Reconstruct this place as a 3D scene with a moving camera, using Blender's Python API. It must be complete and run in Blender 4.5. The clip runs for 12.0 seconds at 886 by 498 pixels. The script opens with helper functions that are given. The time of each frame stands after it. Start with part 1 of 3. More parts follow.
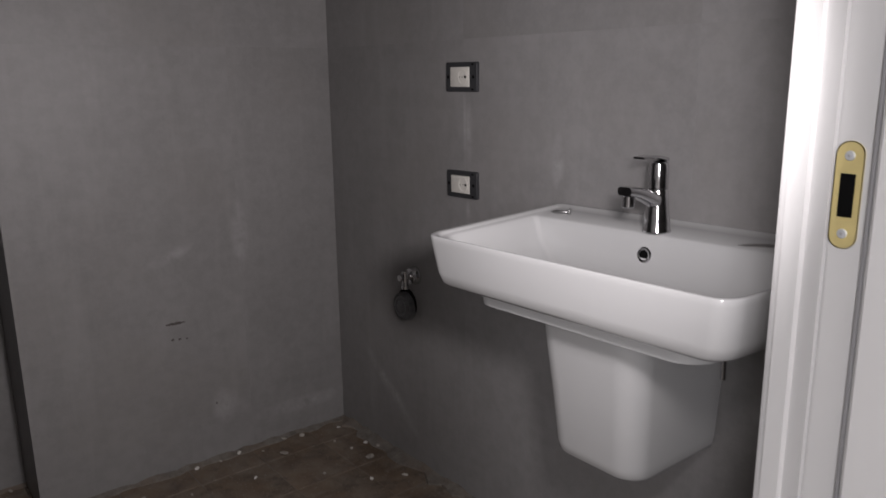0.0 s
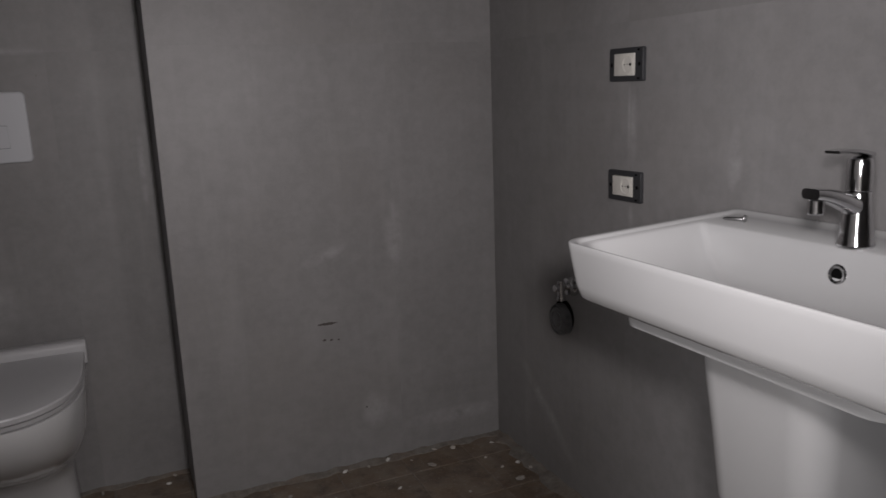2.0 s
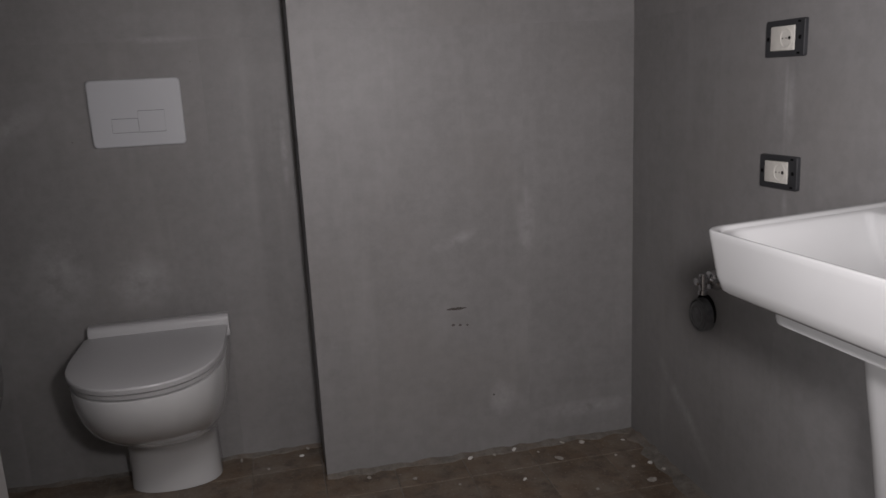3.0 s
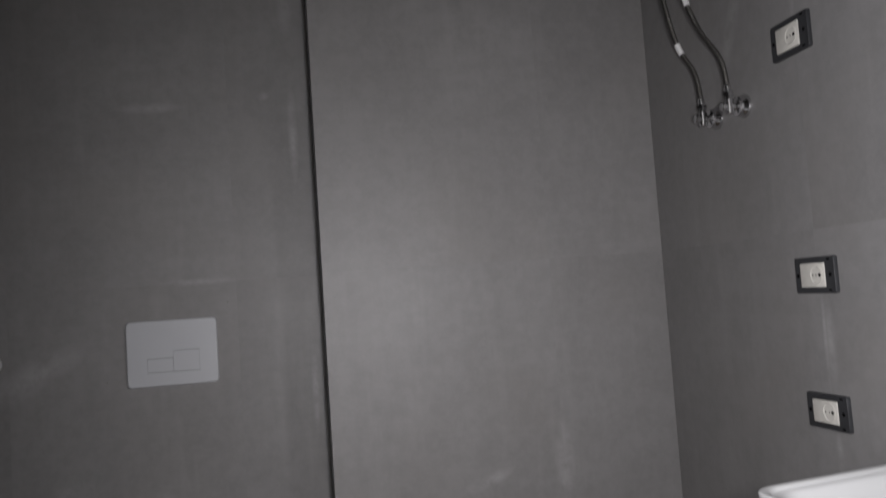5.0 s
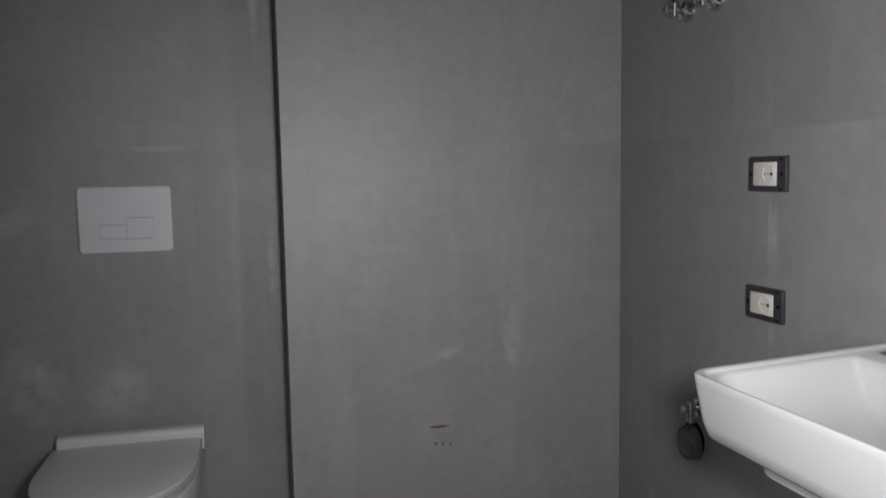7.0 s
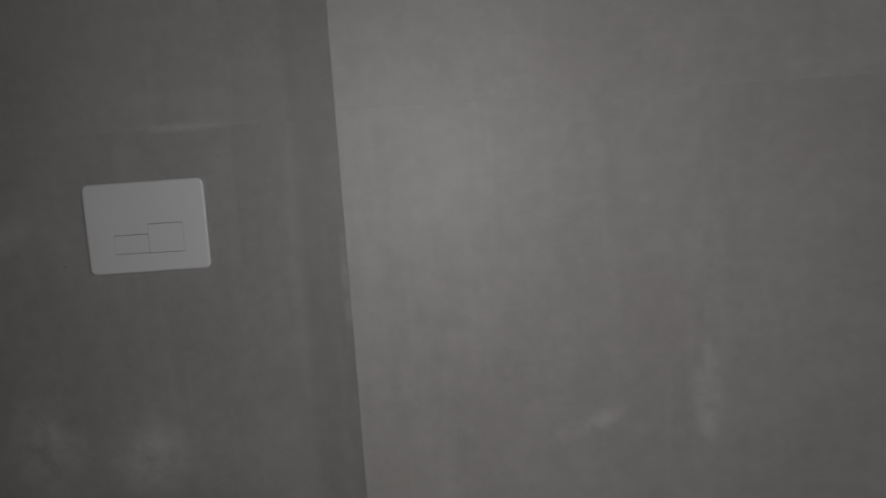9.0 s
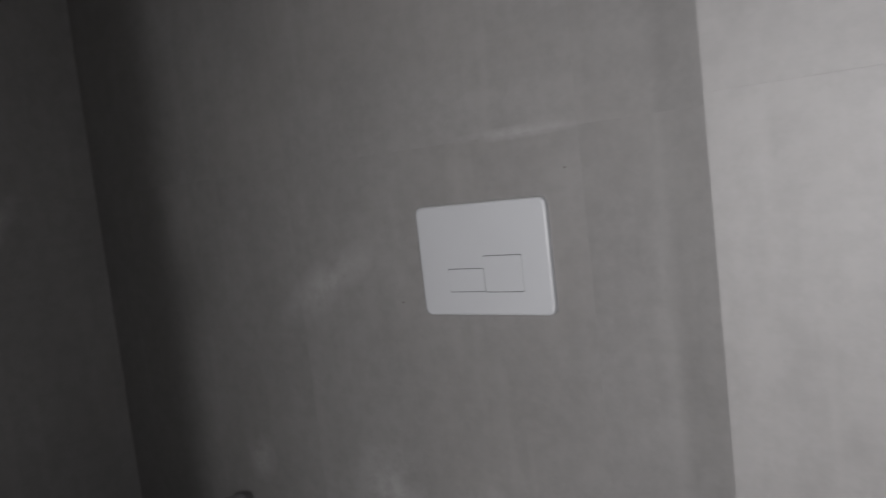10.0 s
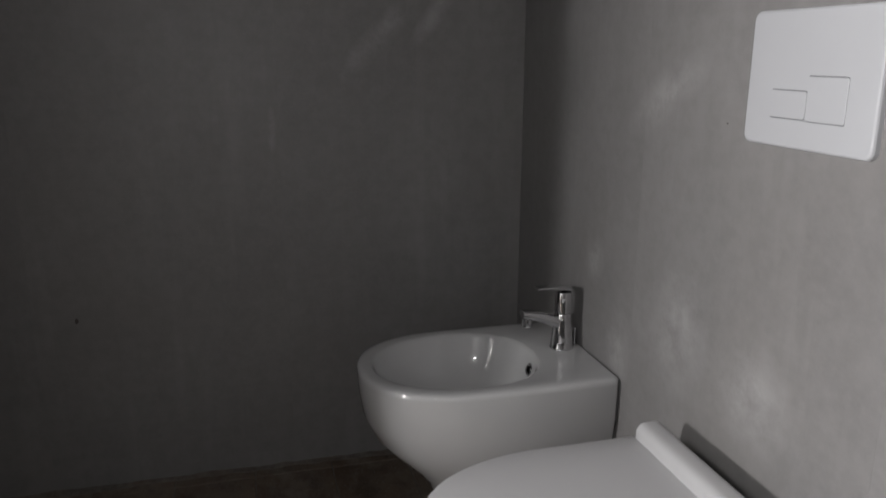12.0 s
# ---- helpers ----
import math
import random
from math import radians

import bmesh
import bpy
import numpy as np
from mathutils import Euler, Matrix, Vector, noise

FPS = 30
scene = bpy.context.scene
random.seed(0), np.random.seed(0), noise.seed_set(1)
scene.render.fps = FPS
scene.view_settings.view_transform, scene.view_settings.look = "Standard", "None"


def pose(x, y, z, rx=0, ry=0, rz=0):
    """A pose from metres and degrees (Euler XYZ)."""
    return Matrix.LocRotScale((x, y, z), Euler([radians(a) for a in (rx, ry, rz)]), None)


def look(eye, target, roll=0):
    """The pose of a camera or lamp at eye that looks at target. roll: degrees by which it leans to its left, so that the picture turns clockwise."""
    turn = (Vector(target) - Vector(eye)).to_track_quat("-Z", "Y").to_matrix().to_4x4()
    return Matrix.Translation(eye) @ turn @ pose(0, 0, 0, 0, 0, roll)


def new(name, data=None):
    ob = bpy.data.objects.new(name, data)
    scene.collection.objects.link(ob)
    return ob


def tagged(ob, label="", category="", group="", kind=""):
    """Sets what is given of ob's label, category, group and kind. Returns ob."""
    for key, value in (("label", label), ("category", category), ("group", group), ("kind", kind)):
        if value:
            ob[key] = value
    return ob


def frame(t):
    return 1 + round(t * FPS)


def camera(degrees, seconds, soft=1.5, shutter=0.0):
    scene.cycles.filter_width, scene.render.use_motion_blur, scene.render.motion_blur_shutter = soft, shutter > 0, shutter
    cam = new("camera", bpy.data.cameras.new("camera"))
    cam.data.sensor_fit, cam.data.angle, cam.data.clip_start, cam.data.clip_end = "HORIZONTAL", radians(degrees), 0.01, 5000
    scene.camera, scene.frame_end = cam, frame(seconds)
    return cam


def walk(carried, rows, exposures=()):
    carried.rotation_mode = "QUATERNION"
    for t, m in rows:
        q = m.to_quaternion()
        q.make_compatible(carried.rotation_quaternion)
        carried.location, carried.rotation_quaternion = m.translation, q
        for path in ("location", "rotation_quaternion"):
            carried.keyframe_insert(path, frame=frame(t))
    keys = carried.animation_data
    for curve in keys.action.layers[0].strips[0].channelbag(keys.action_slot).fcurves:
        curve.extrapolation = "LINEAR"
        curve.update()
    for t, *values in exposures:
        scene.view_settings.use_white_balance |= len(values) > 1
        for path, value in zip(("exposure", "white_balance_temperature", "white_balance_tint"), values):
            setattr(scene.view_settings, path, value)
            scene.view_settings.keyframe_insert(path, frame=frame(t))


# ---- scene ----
cam = camera(60.6, 12.0, soft=1.5, shutter=0.3)
PATH = [
    (0, (-1.248, -2.136, 1.16), (-0.035, -0.611, 0.711), -0.7),
    (0.5, (-1.133, -2.087, 1.156), (-0.027, -0.462, 0.788), -1.4),
    (1, (-1.083, -2.061, 1.124), (-0.084, -0.37, 0.749), -0.6),
    (1.5, (-1.069, -2.049, 1.128), (-0.176, -0.306, 0.72), 0.3),
    (2, (-1.071, -2.061, 1.124), (-0.293, -0.268, 0.701), -2.1),
    (2.5, (-1.056, -2.044, 1.115), (-0.467, -0.181, 0.685), -2.2),
    (2.7, (-1.05, -2.038, 1.105), (-0.542, -0.156, 0.659), -2.3),
    (4.3, (-0.968, -2.006, 1.109), (-0.626, -0.043, 0.934), -3.9),
    (4.5, (-0.989, -2.005, 1.14), (-0.63, -0.04, 1.034), -4.3),
    (5, (-0.998, -2.006, 1.166), (-0.638, -0.042, 1.284), -3.9),
    (5.5, (-1.015, -2.007, 1.212), (-0.636, -0.066, 1.506), -3.2),
    (6, (-1.02, -2.003, 1.196), (-0.639, -0.049, 1.393), -2.3),
    (6.5, (-1.009, -2.001, 1.187), (-0.605, -0.042, 1.162), -1.6),
    (7, (-1.017, -2.011, 1.163), (-0.549, -0.077, 0.968), -1.0),
    (7.2, (-1.025, -2.021, 1.153), (-0.526, -0.1, 0.905), -0.7),
    (8.8, (-0.867, -1.47, 1.186), (-0.687, 0.496, 0.867), -3.0),
    (9, (-0.796, -1.307, 1.15), (-0.784, 0.679, 0.914), -3.9),
    (9.5, (-0.767, -1.045, 1.171), (-1.255, 0.884, 0.968), -5.3),
    (10, (-0.736, -0.811, 1.182), (-1.877, 0.823, 1.01), -6.5),
    (10.5, (-0.749, -0.628, 1.188), (-2.138, 0.785, 0.917), -2.9),
    (11, (-0.703, -0.528, 1.184), (-2.443, 0.381, 0.801), -2.7),
    (11.5, (-0.607, -0.459, 1.148), (-2.505, 0.015, 0.732), 0.2),
    (12, (-0.523, -0.509, 1.087), (-2.396, -0.014, 0.588), 0.2),
]
walk(cam, [(t, look(eye, target, roll)) for t, eye, target, roll in PATH],
     exposures=[(0, -0.65, 6600, 16), (0.6, -0.9, 6750, 13), (1.2, -1.0, 6700, 15), (2.0, -0.8, 6600, 15), (2.7, -0.55, 6600, 15), (4.4, -0.2, 6380, 12), (7.2, -0.25, 6380, 12), (8.8, -0.4, 6550, 8), (9.2, -0.3, 6500, 9),
                (9.8, 0.4, 6400, 10), (10.5, 0.85, 6400, 10), (11.2, 1.1, 6450, 10), (12, 1.2, 6500, 10)])

# ---- world and light ----
world = bpy.data.worlds.new("world")
world.use_nodes = True
world.node_tree.nodes["Background"].inputs[0].default_value = (0.5, 0.55, 0.6, 1)
world.node_tree.nodes["Background"].inputs[1].default_value = 0.05
scene.world = world


def area_light(name, eye, target, sx, sy, watts, colour):
    d = bpy.data.lights.new(name, "AREA")
    d.shape, d.size, d.size_y, d.energy, d.color = "RECTANGLE", sx, sy, watts, colour
    ob = new(name, d)
    ob.matrix_world = look(eye, target)
    return ob


# two unseen fixed stand-ins for one carried lamp: at the doorway, further inside
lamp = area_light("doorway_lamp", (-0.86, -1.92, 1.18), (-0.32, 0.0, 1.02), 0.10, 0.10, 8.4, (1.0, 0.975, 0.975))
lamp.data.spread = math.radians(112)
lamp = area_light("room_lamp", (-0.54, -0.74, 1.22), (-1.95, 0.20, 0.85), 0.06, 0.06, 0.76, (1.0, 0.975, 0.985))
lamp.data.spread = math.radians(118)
# unseen source for the daylight from the hallway's far end
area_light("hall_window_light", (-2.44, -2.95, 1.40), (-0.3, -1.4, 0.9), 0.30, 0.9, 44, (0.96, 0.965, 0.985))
# fill added under the hallway ceiling to raise the ambient light, no lamp known
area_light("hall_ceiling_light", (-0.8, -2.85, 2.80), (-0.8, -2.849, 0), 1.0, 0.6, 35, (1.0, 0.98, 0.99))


# ---- plan ----
EAST, WEST, NORTH, BOX_X, SOUTH, HALL, TOP = 0.0, -2.430, 0.212, -0.955, -1.784, -1.934, 2.86
JAMB_R, JAMB_L, HEAD = -0.550, -1.350, 2.09
TT = 0.009     # thickness of a wall tile


# ---- materials ----
def material(name):
    m = bpy.data.materials.new(name)
    m.use_nodes = True
    nt = m.node_tree
    return m, nt, nt.nodes["Principled BSDF"]


def node(nt, kind, **values):
    n = nt.nodes.new(kind)
    for k, v in values.items():
        n.inputs[k.replace("_", " ")].default_value = v
    return n


def math_node(nt, op, a, b=None, clamp=False):
    n = nt.nodes.new("ShaderNodeMath")
    n.operation, n.use_clamp = op, clamp
    for i, v in enumerate((a, b)):
        if v is None:
            continue
        if isinstance(v, (int, float)):
            n.inputs[i].default_value = v
        else:
            nt.links.new(v, n.inputs[i])
    return n.outputs[0]


def mix_colour(nt, fac, a, b, blend="MIX"):
    n = nt.nodes.new("ShaderNodeMix")
    n.data_type, n.blend_type = "RGBA", blend
    for i, v in ((0, fac), (6, a), (7, b)):
        if isinstance(v, (int, float)):
            n.inputs[i].default_value = v
        elif isinstance(v, tuple):
            n.inputs[i].default_value = (*v, 1)
        else:
            nt.links.new(v, n.inputs[i])
    return n.outputs[2]


def ramp(nt, value, lo, hi):
    n = nt.nodes.new("ShaderNodeMapRange")
    n.inputs[1].default_value, n.inputs[2].default_value = lo, hi
    nt.links.new(value, n.inputs[0])
    return n.outputs[0]


def position(nt, random_shift=0.0):
    geo = nt.nodes.new("ShaderNodeNewGeometry")
    if not random_shift:
        return geo.outputs["Position"]
    info = nt.nodes.new("ShaderNodeObjectInfo")
    add = nt.nodes.new("ShaderNodeVectorMath")
    add.operation = "ADD"
    nt.links.new(geo.outputs["Position"], add.inputs[0])
    nt.links.new(math_node(nt, "MULTIPLY", info.outputs["Random"], random_shift), add.inputs[1])
    return add.outputs[0]


def noise_tex(nt, vec, scale, detail=4.0, rough=0.55, stretch=None):
    if stretch:
        mp = nt.nodes.new("ShaderNodeMapping")
        mp.inputs["Scale"].default_value = stretch
        nt.links.new(vec, mp.inputs[0])
        vec = mp.outputs[0]
    n = node(nt, "ShaderNodeTexNoise", Scale=scale, Detail=detail, Roughness=rough)
    nt.links.new(vec, n.inputs["Vector"])
    return n.outputs["Fac"]


def bump(nt, bsdf, height, strength, distance=0.002):
    b = node(nt, "ShaderNodeBump", Strength=strength, Distance=distance)
    nt.links.new(height, b.inputs["Height"])
    nt.links.new(b.outputs[0], bsdf.inputs["Normal"])


def smear(nt, place, size, tilt=0.0):
    """A soft patch of dried grout haze with ragged edges: 1 in its middle, 0 outside."""
    geo = nt.nodes.new("ShaderNodeNewGeometry")
    mp = nt.nodes.new("ShaderNodeMapping")
    mp.vector_type = "TEXTURE"
    mp.inputs["Location"].default_value = place
    mp.inputs["Rotation"].default_value = (0, radians(tilt), 0) if size[0] > 0.06 or place[1] > 0.1 else (radians(tilt), 0, 0)
    mp.inputs["Scale"].default_value = size
    nt.links.new(geo.outputs["Position"], mp.inputs[0])
    g = nt.nodes.new("ShaderNodeTexGradient")
    g.gradient_type = "SPHERICAL"
    nt.links.new(mp.outputs[0], g.inputs[0])
    ragged = noise_tex(nt, geo.outputs["Position"], 16, 5, 0.65)
    return math_node(nt, "MULTIPLY", ramp(nt, g.outputs["Fac"], 0.0, 0.75), ramp(nt, ragged, 0.35, 0.62), True)


def cement_tile():
    m, nt, b = material("cement_look_tile")
    p = position(nt, 23.0)
    big = noise_tex(nt, p, 1.6, 4, 0.6)
    mid = noise_tex(nt, p, 6.5, 8, 0.68)
    fine = noise_tex(nt, p, 85, 3, 0.6)
    brushed = noise_tex(nt, p, 9, 4, 0.6, (1.0, 1.0, 0.12))
    t = math_node(nt, "ADD", math_node(nt, "MULTIPLY", big, 0.55), math_node(nt, "MULTIPLY", mid, 0.45))
    col = mix_colour(nt, ramp(nt, t, 0.38, 0.63), (0.196, 0.1920, 0.1915), (0.244, 0.2395, 0.2395))
    col = mix_colour(nt, math_node(nt, "MULTIPLY", ramp(nt, fine, 0.3, 0.75), 0.5), col, (0.240, 0.234, 0.229))
    grain = noise_tex(nt, p, 28, 6, 0.7)
    col = mix_colour(nt, math_node(nt, "MULTIPLY", ramp(nt, grain, 0.42, 0.62), 0.22), col, (0.140, 0.136, 0.135))
    warm = noise_tex(nt, p, 2.7, 3, 0.5)
    col = mix_colour(nt, math_node(nt, "MULTIPLY", ramp(nt, warm, 0.52, 0.72), 0.30), col, (0.222, 0.210, 0.200))
    streak = math_node(nt, "MULTIPLY", ramp(nt, brushed, 0.56, 0.72), 0.22)
    col = mix_colour(nt, streak, col, (0.32, 0.315, 0.31))
    upright = noise_tex(nt, p, 46, 3, 0.6, (1.0, 1.0, 0.05))
    level = noise_tex(nt, p, 46, 3, 0.6, (0.05, 0.05, 1.0))
    weave = math_node(nt, "ADD", math_node(nt, "MULTIPLY", upright, 0.5), math_node(nt, "MULTIPLY", level, 0.5))
    col = mix_colour(nt, math_node(nt, "MULTIPLY", ramp(nt, weave, 0.40, 0.62), 0.11), col, (0.150, 0.146, 0.144))
    info = nt.nodes.new("ShaderNodeObjectInfo")
    tone = nt.nodes.new("ShaderNodeHueSaturation")
    nt.links.new(col, tone.inputs["Color"])
    nt.links.new(ramp_out(nt, info.outputs["Random"], 0.98, 1.02), tone.inputs["Value"])
    col = tone.outputs[0]
    patches = [((0, -0.676, 1.02), (0.05, 0.018, 0.10), 0), ((0, -0.662, 1.03), (0.05, 0.008, 0.12), 0),
               ((0, -0.98, 0.965), (0.05, 0.022, 0.07), 0), ((0, -0.30, 0.20), (0.05, 0.22, 0.03), 38),
               ((0, -0.434, 1.73), (0.05, 0.03, 0.11), 25), ((0, -0.655, 1.78), (0.05, 0.010, 0.18), 0), ((0, -0.672, 0.80), (0.05, 0.012, 0.05), 0),
               ((-0.987, 0.212, 0.925), (0.012, 0.06, 0.14), 0), ((-1.018, 0.212, 2.1), (0.03, 0.06, 0.16), 0), ((-1.012, 0.212, 1.66), (0.016, 0.06, 0.16), 0), ((-1.091, 0.212, 1.772), (0.018, 0.06, 0.014), 0),
               ((-1.406, 0.212, 1.744), (0.10, 0.06, 0.018), 0), ((-1.435, 0.212, 0.577), (0.09, 0.06, 0.06), 0),
               ((-1.634, 0.212, 0.62), (0.10, 0.06, 0.14), 0), ((-1.425, 0.212, 0.585), (0.10, 0.06, 0.10), 0),
               ((-1.843, 0.212, 0.50), (0.06, 0.06, 0.10), 0), ((-1.97, 0.212, 0.66), (0.05, 0.06, 0.06), 0), ((-1.30, 0.212, 1.246), (0.12, 0.06, 0.012), 0), ((-1.725, 0.212, 1.02), (0.16, 0.06, 0.05), -30),
               ((-0.333, 0, 0.692), (0.03, 0.06, 0.12), 0), ((-0.42, 0, 0.17), (0.05, 0.06, 0.07), 0), ((-0.55, 0, 0.66), (0.09, 0.06, 0.02), -20),
               ((WEST, -0.17, 1.13), (0.05, 0.035, 0.17), -45), ((WEST, -0.03, 1.18), (0.05, 0.028, 0.12), -35),
               ((WEST, -0.438, 0.905), (0.05, 0.013, 0.06), 0), ((-0.15, 0.0, 0.1), (0.2, 0.06, 0.03), 0)]
    total = None
    for place, size, tilt in patches:
        s = smear(nt, place, size, tilt)
        total = s if total is None else math_node(nt, "MAXIMUM", total, s)
    col = mix_colour(nt, math_node(nt, "MULTIPLY", total, 0.40), col, (0.45, 0.445, 0.445))
    nt.links.new(col, b.inputs["Base Color"])
    nt.links.new(ramp_out(nt, mid, 0.38, 0.62), b.inputs["Roughness"])
    b.inputs["Specular IOR Level"].default_value = 0.4
    bump(nt, b, math_node(nt, "ADD", fine, math_node(nt, "MULTIPLY", mid, 0.8)), 0.12, 0.0015)
    return m


def ramp_out(nt, value, lo, hi):
    n = nt.nodes.new("ShaderNodeMapRange")
    n.inputs[3].default_value, n.inputs[4].default_value = lo, hi
    nt.links.new(value, n.inputs[0])
    return n.outputs[0]


def plain(name, colour, rough, metal=0.0, wear=0.06, scale=30, bump_strength=0.0, coat=0.0, spec=0.5, gloss_var=0.2):
    """A painted, moulded or metal surface with a little unevenness in tone and gloss."""
    m, nt, b = material(name)
    p = position(nt)
    n1 = noise_tex(nt, p, scale, 4)
    n2 = noise_tex(nt, p, scale * 0.15, 3)
    dark = tuple(c * (1 - wear) for c in colour)
    light = tuple(min(1, c * (1 + wear)) for c in colour)
    t = math_node(nt, "ADD", math_node(nt, "MULTIPLY", n1, 0.5), math_node(nt, "MULTIPLY", n2, 0.5))
    nt.links.new(mix_colour(nt, ramp(nt, t, 0.35, 0.65), dark, light), b.inputs["Base Color"])
    nt.links.new(ramp_out(nt, n1, max(0.02, rough * (1 - gloss_var)), min(1, rough * (1 + gloss_var))), b.inputs["Roughness"])
    b.inputs["Metallic"].default_value = metal
    b.inputs["Specular IOR Level"].default_value = spec
    b.inputs["Coat Weight"].default_value = coat
    if bump_strength:
        bump(nt, b, n1, bump_strength)
    return m


def floor_tile_material():
    m, nt, b = material("dusty_terracotta")
    p = position(nt, 11.0)
    base = noise_tex(nt, p, 9, 6, 0.65)
    dust = noise_tex(nt, position(nt), 5.5, 6, 0.7)
    grit = noise_tex(nt, position(nt), 130, 3, 0.6)
    col = mix_colour(nt, ramp(nt, base, 0.35, 0.68), (0.098, 0.068, 0.045), (0.172, 0.125, 0.086))
    col = mix_colour(nt, math_node(nt, "MULTIPLY", ramp(nt, dust, 0.40, 0.64), 0.75), col, (0.190, 0.165, 0.138))
    dirt = noise_tex(nt, position(nt), 14, 5, 0.7)
    col = mix_colour(nt, math_node(nt, "MULTIPLY", ramp(nt, dirt, 0.50, 0.66), 0.65), col, (0.060, 0.047, 0.036))
    wash = noise_tex(nt, position(nt), 3.2, 5, 0.6, (1.0, 2.6, 1.0))
    col = mix_colour(nt, math_node(nt, "MULTIPLY", ramp(nt, wash, 0.56, 0.70), 0.5), col, (0.27, 0.25, 0.225))
    col = mix_colour(nt, math_node(nt, "MULTIPLY", ramp(nt, grit, 0.60, 0.75), 0.5), col, (0.33, 0.31, 0.28))
    nt.links.new(col, b.inputs["Base Color"])
    b.inputs["Roughness"].default_value = 0.8
    bump(nt, b, math_node(nt, "ADD", base, math_node(nt, "MULTIPLY", grit, 0.5)), 0.4, 0.003)
    return m


def mortar_material():
    m, nt, b = material("dried_mortar")
    p = position(nt)
    n1, n2 = noise_tex(nt, p, 40, 6, 0.7), noise_tex(nt, p, 7, 4)
    col = mix_colour(nt, ramp(nt, n1, 0.3, 0.7), (0.095, 0.085, 0.072), (0.20, 0.185, 0.165))
    col = mix_colour(nt, math_node(nt, "MULTIPLY", ramp(nt, n2, 0.45, 0.7), 0.5), col, (0.16, 0.11, 0.075))
    nt.links.new(col, b.inputs["Base Color"])
    b.inputs["Roughness"].default_value = 0.95
    bump(nt, b, n1, 0.7, 0.004)
    return m


def braid_material():
    m, nt, b = material("steel_braid")
    tc = nt.nodes.new("ShaderNodeTexCoord")
    w = node(nt, "ShaderNodeTexWave", Scale=260.0, Distortion=2.0)
    w.bands_direction = "DIAGONAL"
    nt.links.new(tc.outputs["Object"], w.inputs["Vector"])
    nt.links.new(mix_colour(nt, w.outputs["Fac"], (0.016, 0.015, 0.014), (0.17, 0.165, 0.155)), b.inputs["Base Color"])
    b.inputs["Metallic"].default_value, b.inputs["Roughness"].default_value = 0.8, 0.4
    bump(nt, b, w.outputs["Fac"], 0.5, 0.001)
    return m


TILE = cement_tile()
GROUT = plain("grey_grout", (0.24, 0.235, 0.23), 0.9, wear=0.15, scale=60)
CERAMIC = plain("glazed_white_ceramic", (0.50, 0.505, 0.505), 0.09, wear=0.008, scale=4, coat=0.4, gloss_var=0.05)
SEAT = plain("white_duroplast", (0.43, 0.43, 0.435), 0.30, wear=0.008, scale=5, gloss_var=0.04)
CHROME = plain("polished_chrome", (0.62, 0.62, 0.63), 0.09, metal=1.0, wear=0.05, scale=25)
ZINC = plain("bright_zinc", (0.62, 0.64, 0.66), 0.4, metal=0.4, wear=0.1)
DULL = plain("dull_steel", (0.45, 0.45, 0.45), 0.3, metal=1.0, wear=0.1)
SATIN = plain("satin_aluminium", (0.52, 0.52, 0.53), 0.34, metal=1.0, wear=0.05, scale=60)
LACQUER = plain("white_lacquer", (0.63, 0.63, 0.625), 0.35, wear=0.02, scale=10)
RUBBER = plain("grey_gasket", (0.36, 0.36, 0.37), 0.6, wear=0.06)
GOLD = plain("yellow_passivated_zinc", (0.72, 0.60, 0.27), 0.42, metal=0.35, wear=0.06, scale=60)
BLACK = plain("black_plastic", (0.022, 0.022, 0.024), 0.45, wear=0.2, scale=80)
FRAME = plain("dark_grey_plastic", (0.026, 0.027, 0.030), 0.5, wear=0.2, scale=50)
HOLE = plain("dark_hole", (0.005, 0.005, 0.005), 0.95, spec=0.05)
CREAM = plain("cream_plastic", (0.60, 0.585, 0.54), 0.35, wear=0.08, scale=90)
CAP = plain("grey_drain_plastic", (0.088, 0.090, 0.092), 0.42, wear=0.45, scale=70, bump_strength=0.3)
PLASTIC = plain("white_plastic", (0.46, 0.47, 0.49), 0.42, wear=0.015, scale=10)
ENAMEL = plain("white_enamel", (0.40, 0.40, 0.405), 0.3, wear=0.03, scale=10)
RED = plain("red_plastic", (0.20, 0.018, 0.016), 0.4)
BLUE = plain("blue_plastic", (0.015, 0.04, 0.15), 0.4)
BRASS = plain("raw_brass", (0.45, 0.32, 0.12), 0.35, metal=1.0, wear=0.15)
LABEL = plain("white_paper_label", (0.70, 0.70, 0.70), 0.7)
PENCIL = plain("dark_scuff", (0.075, 0.066, 0.06), 0.9, wear=0.4, scale=200)
PLASTER = plain("white_wall_paint", (0.78, 0.77, 0.75), 0.85, wear=0.04, scale=9, bump_strength=0.15)
PATCH_GREY = plain("uneven_grey", (0.25, 0.245, 0.24), 0.5, wear=0.25, scale=90)
CHIP = plain("plaster_crumb", (0.36, 0.335, 0.30), 0.95, wear=0.3, scale=120, bump_strength=0.5)
CHIP_WHITE = plain("white_plaster_crumb", (0.66, 0.65, 0.62), 0.9, wear=0.1, scale=120)
FLOOR_TILE = floor_tile_material()
MORTAR = mortar_material()
BRAID = braid_material()


# ---- mesh helpers ----
def finish(bm, name, mat, sharp=35):
    bmesh.ops.recalc_face_normals(bm, faces=bm.faces[:])
    me = bpy.data.meshes.new(name)
    bm.to_mesh(me)
    bm.free()
    me.polygons.foreach_set("use_smooth", [True] * len(me.polygons))
    me.set_sharp_from_angle(angle=radians(sharp))
    me.materials.append(mat)
    return me


